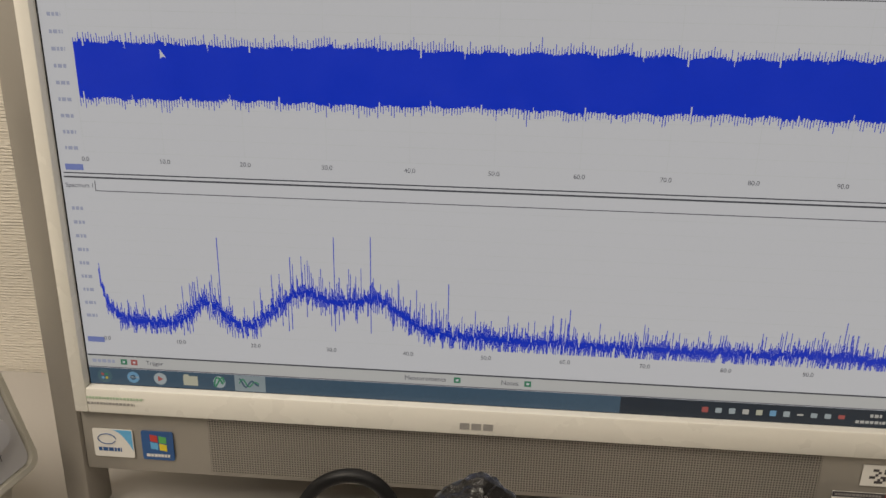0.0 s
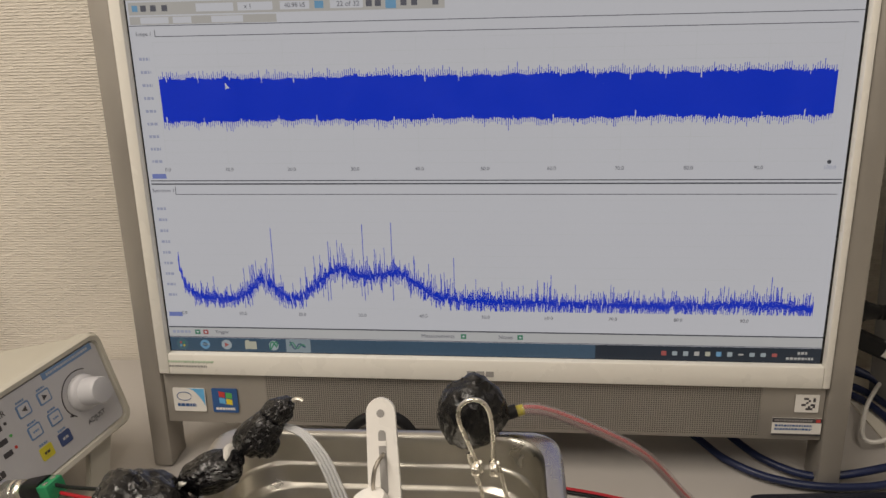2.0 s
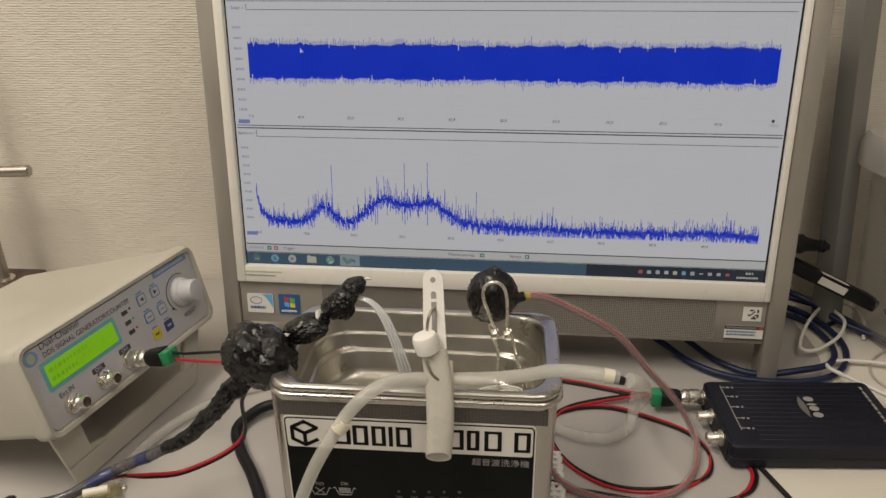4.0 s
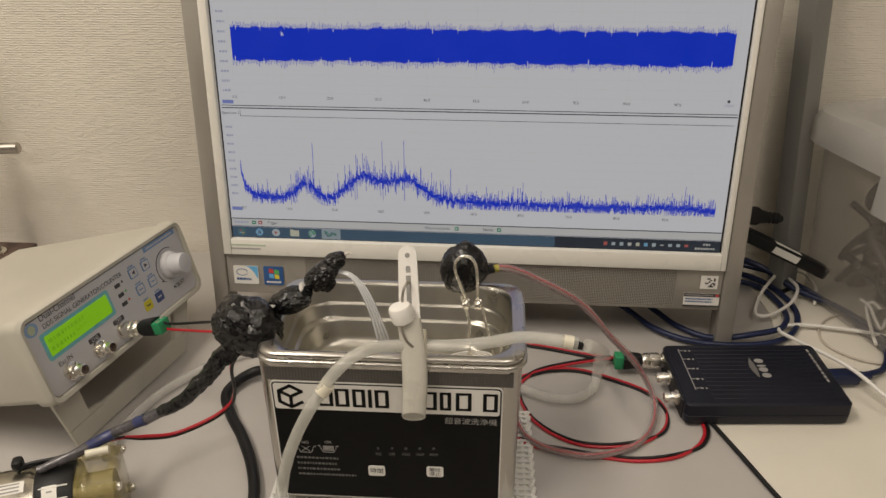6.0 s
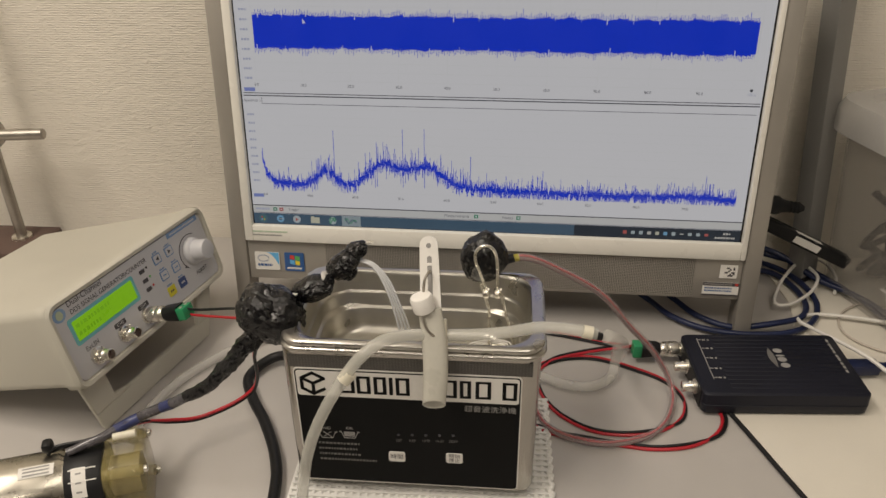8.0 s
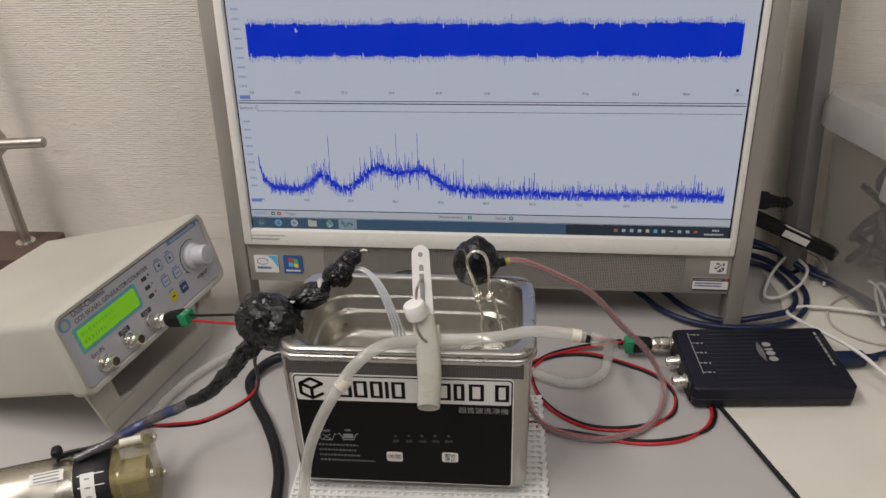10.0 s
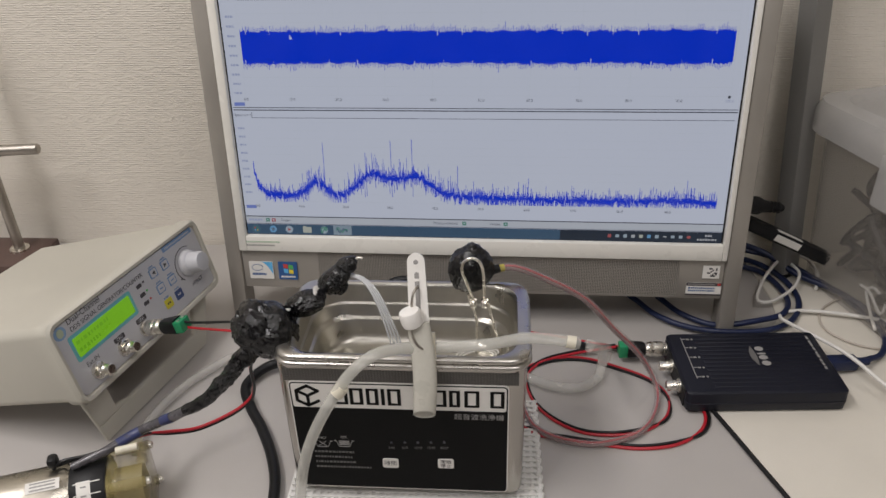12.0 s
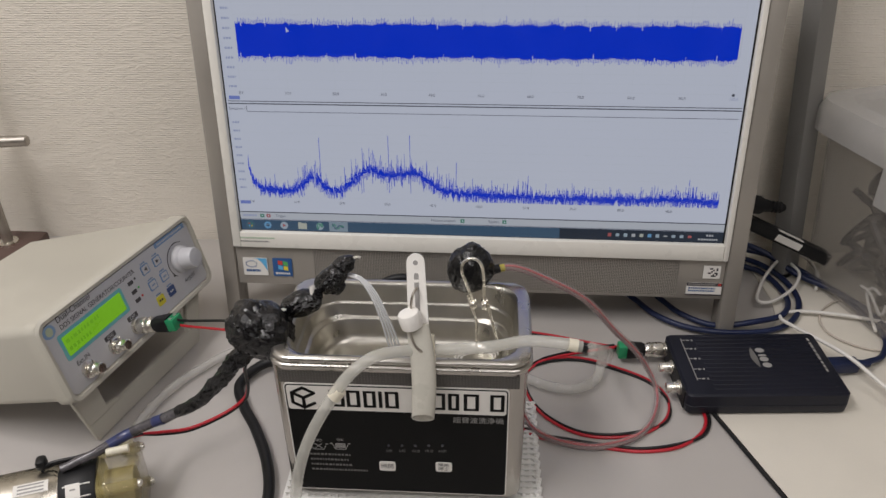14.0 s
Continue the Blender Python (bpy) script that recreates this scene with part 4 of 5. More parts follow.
def terminal_adapter(m, axis_label):
    """Coaxial plug with a green screw terminal; its axis is +z of m, the coupling at the origin."""
    t = thing("terminal_adapter", m, axis_label, "cable adapter", "coaxial adapters")
    part("coupling", turned([(0.0070, 0.000), (0.0074, 0.001), (0.0074, 0.0085), (0.0066, 0.0095), (0.0072, 0.0105), (0.0072, 0.0135), (0.0060, 0.0150), (0.0058, 0.017)], None, 24), CHROME, t, "nickel bayonet coupling")
    part("sleeve", lofted([(0.011, 0.011, 0.005, 0.0165), (0.0135, 0.0135, 0.005, 0.0195), (0.0140, 0.0140, 0.003, 0.0320), (0.0140, 0.0140, 0.003, 0.0345)]), BLACKRUB, t, "black plastic sleeve")
    part("screw_terminal", boxed(-0.0068, 0.0068, -0.0055, 0.0055, 0.0340, 0.0425, 0.0006), GREENTERM, t, "green screw terminal block")
    for x in (-0.0032, 0.0032):
        part("screw", turned([(0.0019, 0), (0.0019, 0.0005), (0.0013, 0.0007)], Matrix.Translation((x, 0.0055, 0.0385)) @ Matrix.Rotation(radians(-90), 4, "X"), 12), CHROME, t)
    return t


# ---- the oscilloscope box ----
def scope():
    rng = random.Random(9)
    s = thing("usb_oscilloscope", pose(0.2745, 0.3432, 0.0015, 0, 0, 3.6), "flat navy-black oscilloscope module with three coaxial sockets on the board", "oscilloscope")
    W, D, H = 0.1438, 0.0885, 0.0240
    b = bmesh.new()
    loft(b, [(W - 0.006, D - 0.006, 0.004, 0.0), (W - 0.001, D - 0.001, 0.005, 0.003), (W, D, 0.005, 0.0110), (W - 0.001, D - 0.001, 0.005, 0.0114), (W - 0.001, D - 0.001, 0.005, 0.0120), (W, D, 0.005, 0.0124), (W - 0.0006, D - 0.0006, 0.005, 0.0222), (W - 0.0040, D - 0.0040, 0.005, H)])
    bmesh.ops.transform(b, matrix=Matrix.Translation((W / 2, D / 2, 0)), verts=b.verts)
    part("case", b, SCOPE, s, "navy-black moulded case")
    rb = bmesh.new()
    for k in range(14):
        y = 0.008 + 0.0058 * k
        box(rb, 0.026, W - 0.010, y, y + 0.0022, H - 0.0003, H + 0.00035, 0.0003, 1)
    part("ribs", rb, SCOPE, s)
    top = pose(0, 0, H + 0.0004, -90, 0, 0)

    def flat(bm):
        # from the xz plane (facing -y) to the top face (facing +z), writing along -y
        bmesh.ops.transform(bm, matrix=Matrix.Translation((0, 0, H + 0.0004)) @ Matrix.Rotation(radians(-90), 4, "X"), verts=bm.verts)
        return bm

    lg = bmesh.new()
    # maker's mark as plain pale shapes, running along the short side
    for y, ry in ((0.0610, 0.0034), (0.0535, 0.0014), (0.0480, 0.0034), (0.0395, 0.0036)):
        vs = [(0.0825 + 0.0042 * math.cos(a), y + ry * math.sin(a), H + 0.0008) for a in [2 * math.pi * i / 16 for i in range(16)]]
        f = lg.faces.new([lg.verts.new(v) for v in vs])
    part("maker_mark", lg, GREYPRINT, s, "pale maker's mark of plain discs")
    sw = bmesh.new()
    vs = []
    for i in range(15):
        a = i / 14
        vs.append((0.0752 + 0.002 * math.sin(a * math.pi), 0.036 + 0.030 * a, H + 0.0007))
    for i in range(15):
        a = 1 - i / 14
        vs.append((0.0752 - 0.004 * math.sin(a * math.pi), 0.036 + 0.030 * a, H + 0.0007))
    sw.faces.new([sw.verts.new(v) for v in vs[:14] + vs[15:29]])
    part("swoosh", sw, FAINTPRINT, s)
    mk = bmesh.new()
    for k in range(9):
        y = 0.030 + 0.0056 * k
        box(mk, 0.1330, 0.1352, y, y + rng.uniform(0.003, 0.0048), H + 0.0004, H + 0.0007)
    part("model_print", mk, GREYPRINT, s, "pale model lettering along the edge")
    mk = bmesh.new()
    box(mk, 0.0130, 0.0136, 0.020, 0.080, H, H + 0.0006)
    for y in (0.022, 0.035, 0.050, 0.0645, 0.0775):
        box(mk, 0.0136, 0.0170, y, y + 0.0006, H, H + 0.0006)
        box(mk, 0.0178, 0.0206, y - 0.0008, y + 0.0012, H, H + 0.0006, 0.0004, 1)
        box(mk, 0.0225, 0.0240, y - 0.0008, y + 0.0010, H, H + 0.0006)
    part("socket_print", mk, GREYPRINT, s, "white socket symbols")
    part("end_plate", boxed(-0.0006, 0.0008, 0.008, D - 0.008, 0.002, 0.0215, 0.0004, 1), CASE, s)
    for y in (0.0230, 0.0510, 0.0775):
        m = Matrix.Translation((0, y, 0.0135)) @ Matrix.Rotation(radians(-90), 4, "Y")
        c = part("bnc_socket", turned([(0.0068, 0.0), (0.0068, 0.002), (0.0048, 0.0025), (0.0048, 0.0110), (0.0042, 0.0128), (0.0030, 0.0128)], m, 22), CHROME, s, "nickel coaxial socket")
        part("lug", boxed(-0.0061, 0.0061, -0.0008, 0.0008, 0.005, 0.0068, 0.0003, 1, m), CHROME, c)
    part("usb_socket", boxed(W - 0.001, W + 0.0006, 0.038, 0.052, 0.003, 0.014), CASE, s)
    return s


# ---- cables, tubes and taped joints ----
def lump(bm, centre, size, turn=(0, 0, 0), seed=0.0, rough=0.16):
    """A wad of wrapped tape: creased, lopsided, with raised edges."""
    r = bmesh.ops.create_icosphere(bm, subdivisions=5, radius=1.0)["verts"]
    m = pose(*centre, *turn) @ Matrix.Diagonal((*size, 1))
    for v in r:
        p = v.co.normalized()
        q = p * 1.6 + Vector((seed, seed * 0.7, -seed))
        k = 1 + rough * noise.noise(q) + rough * 0.7 * (0.5 - abs(noise.noise(q * 2.3 + Vector((3, 1, 7))))) + rough * 0.45 * (0.4 - abs(noise.noise(q * 5))) + rough * 0.30 * (0.4 - abs(noise.noise(q * 11))) + 0.04 * abs(math.sin(9 * (p.x + 0.6 * p.z) + 4 * noise.noise(q * 1.5)))
        v.co = m @ (p * k)
    return bm


def cable(name, pts, radius, material, label, category="cable", n=10, group=""):
    return tagged(finish(name, tubed(pts, radius, n, 0.002), material), label, category, group)


def taped_probe():
    t = thing("taped_cable", pose(-0.074, 0.262, 0.142), "cable joints wrapped in shiny black tape on the rim", "taped cable")
    inv = t.matrix_world.inverted() @ Matrix.Translation((0.002, 0, 0.005))

    def add(name, bm, mat, label=""):
        bmesh.ops.transform(bm, matrix=inv, verts=bm.verts)
        return part(name, bm, mat, t, label)

    add("tape_wad", lump(bmesh.new(), (-0.0715, 0.262, 0.1435), (0.0235, 0.019, 0.0205), (0, 15, 0), 1.3), TAPE, "large wad of black tape")
    add("tape_wad", lump(bmesh.new(), (-0.043, 0.282, 0.154), (0.0155, 0.010, 0.0085), (0, -12, 10), 4.1), TAPE)
    add("tape_wad", lump(bmesh.new(), (-0.022, 0.294, 0.168), (0.0135, 0.010, 0.0085), (0, -38, 0), 6.7), TAPE)
    add("tape_wad", lump(bmesh.new(), (-0.013, 0.298, 0.178), (0.0095, 0.007, 0.0060), (0, -30, 0), 8.2), TAPE)
    add("wire_end", tubed([(-0.009, 0.299, 0.181), (-0.003, 0.300, 0.1845), (0.000, 0.300, 0.1835)], 0.0011, 8), CHROME, "bare bent wire end")
    add("lead", tubed([(-0.079, 0.254, 0.134), (-0.098, 0.243, 0.114), (-0.117, 0.2365, 0.0955), (-0.135, 0.2345, 0.0845)], lambda s: 0.0076 - 0.0036 * s, 28, 0.0010, 0.30), TAPE, "thick taped lead")
    add("lead", tubed([(-0.131, 0.2350, 0.0870), (-0.145, 0.2350, 0.0785), (-0.162, 0.236, 0.069), (-0.179, 0.233, 0.061), (-0.196, 0.216, 0.0585), (-0.208, 0.208, 0.0565), (-0.218, 0.202, 0.0545)], lambda s: 0.0040 - 0.0010 * max(0, s - 0.6) / 0.4, 16, 0.002, 0.10), M("grey_vinyl_tape", (0.075, 0.070, 0.078), 0.25, var=0.35, scale=120, bump=0.3, coat=0.4), "lead wound with dark grey tape")
    add("blue_wrap", tubed([(-0.1760, 0.2343, 0.0620), (-0.1825, 0.2305, 0.0600), (-0.1900, 0.2225, 0.0589)], 0.0043, 16, 0.002, 0.08), M("blue_vinyl_tape", (0.03, 0.04, 0.13), 0.35, var=0.2, coat=0.2), "blue tape band")
    add("blue_wrap", tubed([(-0.1475, 0.2350, 0.0772), (-0.1560, 0.2357, 0.0724)], 0.0043, 16, 0.002, 0.08), bpy.data.materials["blue_vinyl_tape"], "blue tape band")
    for k in range(4):
        d = k - 1.5
        pts = [(-0.012, 0.297 + 0.0008 * d, 0.171), (0.000, 0.293 + 0.001 * d, 0.1695 + 0.0004 * d), (0.010 + 0.0010 * d, 0.288 + 0.001 * d, 0.159 + 0.0008 * d), (0.018 + 0.0020 * d, 0.282, 0.142), (0.0245 + 0.0026 * d, 0.277, 0.122), (0.028 + 0.0022 * d, 0.275, 0.100)]
        add("thin_lead", tubed(pts, 0.0008, 6), LEADWIRE, "thin clear insulated lead")
    add("white_tie", lump(bmesh.new(), (-0.0335, 0.2865, 0.1605), (0.0013, 0.0060, 0.0050), (0, -35, 0), 3.3, 0.3), PAPER, "scrap of white wrapping")
    add("white_tie", lump(bmesh.new(), (-0.0560, 0.2760, 0.1530), (0.0040, 0.0030, 0.0012), (0, -20, 0), 5.3, 0.3), PAPER, "scrap of white wrapping")
    add("tape_wad", lump(bmesh.new(), (-0.0185, 0.292, 0.1635), (0.0055, 0.006, 0.0070), (0, 30, 0), 9.9, 0.25), TAPE)
    # red and black pair to the generator and down to the pump
    return t


def hydrophone():
    t = thing("taped_transducer", pose(0.082, 0.326, 0.150), "round black taped transducer clipped on the far rim", "transducer")
    inv = t.matrix_world.inverted()

    def add(name, bm, mat, label=""):
        bmesh.ops.transform(bm, matrix=inv, verts=bm.verts)
        return part(name, bm, mat, t, label)

    add("tape_ball", lump(bmesh.new(), (0.0830, 0.328, 0.1630), (0.0168, 0.0135, 0.0200), (0, 8, 0), 11.5, 0.12), TAPE, "ball of shiny creased tape")
    add("collar", tubed([(0.098, 0.333, 0.158), (0.106, 0.335, 0.160)], 0.0036, 12), BLACKRUB)
    add("yellow_band", tubed([(0.1015, 0.335, 0.1575), (0.106, 0.336, 0.1585), (0.110, 0.337, 0.1590)], 0.0029, 14, 0.001, 0.2), M("dull_yellow_tape", (0.34, 0.29, 0.04), 0.4, var=0.3, scale=200), "yellow tape band")
    way = [(0.109, 0.337, 0.1590), (0.118, 0.339, 0.1580), (0.138, 0.345, 0.1465), (0.178, 0.356, 0.1170), (0.208, 0.366, 0.0775), (0.231, 0.374, 0.0480), (0.247, 0.376, 0.0220), (0.2535, 0.368, 0.0065), (0.250, 0.348, 0.0050), (0.240, 0.326, 0.0050), (0.222, 0.309, 0.0050), (0.190, 0.2985, 0.0050), (0.160, 0.3030, 0.0050), (0.138, 0.3180, 0.0050), (0.128, 0.345, 0.0050)]
    add("clear_sleeve", tubed(way, 0.0033, 12), CLEARTUBE, "clear plastic sleeve")
    off = [(x, y + 0.0006, z + 0.0010) for x, y, z in way]
    add("red_core", tubed(off, 0.0010, 8), REDWIRE, "red wire inside the sleeve")
    off = [(x, y - 0.0006, z - 0.0014) for x, y, z in way]
    add("dark_core", tubed(off, 0.0014, 8), M("grey_core", (0.20, 0.13, 0.13), 0.4), "dull grey wire inside the sleeve")


def spring_clip():
    t = thing("wire_clip", pose(0.087, 0.318, 0.150), "bent steel spring clip gripping the tank rim", "clip")
    inv = t.matrix_world.inverted()

    def add(name, bm, label=""):
        bmesh.ops.transform(bm, matrix=inv, verts=bm.verts)
        return part(name, bm, CHROME, t, label)

    y = 0.309
    add("loop", tubed([(0.0940, y, 0.143), (0.0940, y, 0.158), (0.0930, y, 0.174), (0.0900, y, 0.182), (0.0850, y, 0.1845), (0.0790, y, 0.1815), (0.0770, y, 0.1735), (0.0810, y, 0.1600), (0.0880, y - 0.001, 0.141)], 0.0012, 10, 0.002), "wire grip loop")
    for x in (0.0865, 0.0955):
        cm = bmesh.new()
        pts = [(x - 0.003 + 0.0012 * k / 6, y - 0.002 + 0.0032 * math.cos(k * math.pi / 3), 0.144 + 0.0032 * math.sin(k * math.pi / 3)) for k in range(20)]
        tube(cm, pts, 0.0010, 8, 0.001)
        add("coil", cm, "tight spring coil")
    add("arm", tubed([(0.0815, y, 0.152), (0.084, y - 0.001, 0.142), (0.088, y - 0.004, 0.132), (0.0885, y - 0.006, 0.119), (0.089, y - 0.008, 0.100)], 0.0011, 10), "wire arm")
    add("arm", tubed([(0.097, y, 0.144), (0.101, y - 0.004, 0.128), (0.106, y - 0.008, 0.110), (0.108, y - 0.010, 0.100)], 0.0011, 10), "wire arm")
    cm = bmesh.new()
    for k in range(3):
        tube(cm, [(0.089 + (0.013 + 0.002 * k) * math.cos(a), y - 0.014 + 0.008 * math.sin(a), 0.100 + 0.0015 * k + 0.002 * math.cos(a)) for a in [radians(20 * i - 20 + 7 * k) for i in range(12)]], 0.0006, 6, 0.002)
    bmesh.ops.transform(cm, matrix=inv, verts=cm.verts)
    part("leads", cm, WHITEWIRE, t, "thin white leads looped round the jaws")


def hose_clamp():
    """White strap clamp over the hose: the strap leans back from the front of the housing."""
    m = pose(0.0545, 0.2115, 0.1125, -26.3, -3.8, 0)
    c = thing("hose_clamp", m, "white and cream plastic hose clamp hooked over the front rim", "clamp")
    w = 0.0066

    def outline(z0, z1, w0, w1):
        a = [(-w0, z0), (w0, z0), (w1, z1 - w1)]
        return a + [(w1 * math.cos(radians(20 * k)), z1 - w1 + w1 * math.sin(radians(20 * k))) for k in range(1, 9)] + [(-w1, z1 - w1)]

    bm = slab(bmesh.new(), outline(0.062, 0.1165, 0.0072, 0.0062), -0.0012, 0.0012)
    strap = part("strap", bm, WHITEPP, c, "white slotted strap")
    part("hole", slab(bmesh.new(), disc(0, 0.1100, 0.0017, 0.0017, 16), -0.00135, -0.00118), GREYPRINT, strap)
    part("slot", slab(bmesh.new(), [(x, z) for x, z, _ in ring_loop(0.0032, 0.0270, 0.0015, 0, 4, 0.0002, 0.0895)], -0.00135, -0.00118), GREYPRINT, strap)
    part("rung", boxed(-0.0018, 0.0018, -0.0016, -0.0010, 0.0965, 0.0985), WHITEPP, strap)
    def sleeve(z0, z1, wall):
        bm = bmesh.new()
        rings = []
        for inner in (0, 1):
            for k in range(13):
                q = k / 12 if not inner else 1 - k / 12
                zz = z0 + (z1 - z0) * q
                s = zz / 0.068
                cx = 0.0026 * math.sin(s * math.pi) - 0.0004
                cy = 0.0022 - 0.0050 * math.sin(s * math.pi * 0.55)
                wx, wy = 0.0080 + 0.0006 * math.sin(s * math.pi) - inner * wall, 0.0056 - 0.0020 * s - inner * wall
                ring = []
                for i in range(24):
                    a = 2 * math.pi * i / 24
                    ca, sa = math.cos(a), math.sin(a)
                    ring.append(bm.verts.new((cx + wx * math.copysign(abs(ca) ** 0.85, ca), cy + wy * math.copysign(abs(sa) ** 0.85, sa), zz - 0.8 * max(0.0, 1 - s / 0.3) * wy * sa)))
                rings.append(ring)
        for a, b in zip(rings, rings[1:] + rings[:1]):
            for i in range(24):
                bm.faces.new((a[i], a[(i + 1) % 24], b[(i + 1) % 24], b[i]))
        return bm

    part("clamp_body", sleeve(0.0120, 0.0680, 0.0022), CLAMPPP, c, "cream curved clamp body")
    part("clear_end", sleeve(0.0010, 0.0119, 0.0012), CLAMPPP, c, "translucent open sleeve end")
    side = part("side_tab", boxed(0.0062, 0.0105, -0.001, 0.004, 0.040, 0.060, 0.001), POLY, c)
    mk = pose(-0.0040, -0.0048, 0.0690, 22, -12, 0)
    part("knob", turned([(0.0060, -0.003), (0.0074, -0.002), (0.0078, 0.0010), (0.0078, 0.0070), (0.0070, 0.0088), (0.0040, 0.0095)], mk, 30), WHITEPP, c, "round white knob")
    part("pin", tubed([(0.0004, -0.0002, 0.0930), (0.0000, -0.0050, 0.0925), (-0.0022, -0.0075, 0.0885), (-0.0036, -0.0060, 0.0820), (-0.0040, -0.0040, 0.0780)], 0.0009, 8, 0.002), ROD, c, "bent wire pin")
    part("pin", tubed([(-0.0050, -0.0070, 0.0680), (-0.0050, -0.0080, 0.0640), (-0.0040, -0.0085, 0.0590), (-0.0015, -0.0078, 0.0535), (0.0020, -0.0066, 0.0500), (0.0034, -0.0040, 0.0498)], 0.0009, 8, 0.002), ROD, c, "bent wire pin")


def hoses():
    t = thing("silicone_hose", pose(0.05, 0.23, 0.157), "milky silicone hose lying over the cleaner and hanging down its front", "hose")
    inv = t.matrix_world.inverted()
    way = [(0.163, 0.243, 0.156), (0.147, 0.2435, 0.1585), (0.125, 0.244, 0.1590), (0.105, 0.241, 0.1565), (0.085, 0.2400, 0.1540), (0.060, 0.2360, 0.1550), (0.040, 0.2290, 0.1590), (0.022, 0.2180, 0.1620), (0.006, 0.2080, 0.1535), (-0.010, 0.2010, 0.1310), (-0.024, 0.1990, 0.1030), (-0.034, 0.1980, 0.0740), (-0.040, 0.1970, 0.0430), (-0.043, 0.1930, 0.0180), (-0.045, 0.1750, 0.0065), (-0.048, 0.1400, 0.0060), (-0.055, 0.1000, 0.0060)]
    bm = tubed(way, 0.0042, 18)
    bmesh.ops.transform(bm, matrix=inv, verts=bm.verts)
    part("hose", bm, SILICONE, t)
    bm = tubed([(0.1605, 0.243, 0.1556), (0.1665, 0.2426, 0.1540)], lambda s: 0.0034 - 0.0008 * s, 14)
    bmesh.ops.transform(bm, matrix=inv, verts=bm.verts)
    part("end_plug", bm, BLACKRUB, t, "black rubber end plug")
    bm = tubed([(0.1535, 0.2434, 0.1576), (0.160, 0.2432, 0.1565)], 0.0046, 16)
    bmesh.ops.transform(bm, matrix=inv, verts=bm.verts)
    part("end_sleeve", bm, POLY, t, "cream sleeve at the hose end")
    bm = tubed([(0.0005, 0.2045, 0.1445), (-0.0045, 0.2028, 0.1388)], 0.0049, 16)
    bmesh.ops.transform(bm, matrix=inv, verts=bm.verts)
    part("joint", bm, POLY, t, "cream joint sleeve")
    cable("silicone_hose", [(0.115, 0.395, 0.0062), (0.138, 0.380, 0.0062), (0.160, 0.370, 0.0062), (0.182, 0.370, 0.0062), (0.199, 0.383, 0.0062), (0.205, 0.398, 0.0100), (0.205, 0.396, 0.0300), (0.198, 0.350, 0.0550), (0.190, 0.290, 0.1130), (0.177, 0.250, 0.1470), (0.1695, 0.2425, 0.1550)], 0.0048, PALEHOSE, "milky silicone hose curled on the desk beside the cleaner", "hose", 14)
    cable("clear_hose", [(-0.120, 0.430, 0.005), (-0.150, 0.414, 0.005), (-0.169, 0.398, 0.005), (-0.182, 0.381, 0.005), (-0.195, 0.361, 0.005), (-0.206, 0.335, 0.005), (-0.211, 0.312, 0.005), (-0.212, 0.290, 0.006), (-0.206, 0.268, 0.012)], 0.0044, HAZYHOSE, "hazy clear plastic hose lying on the desk", "hose", 14)


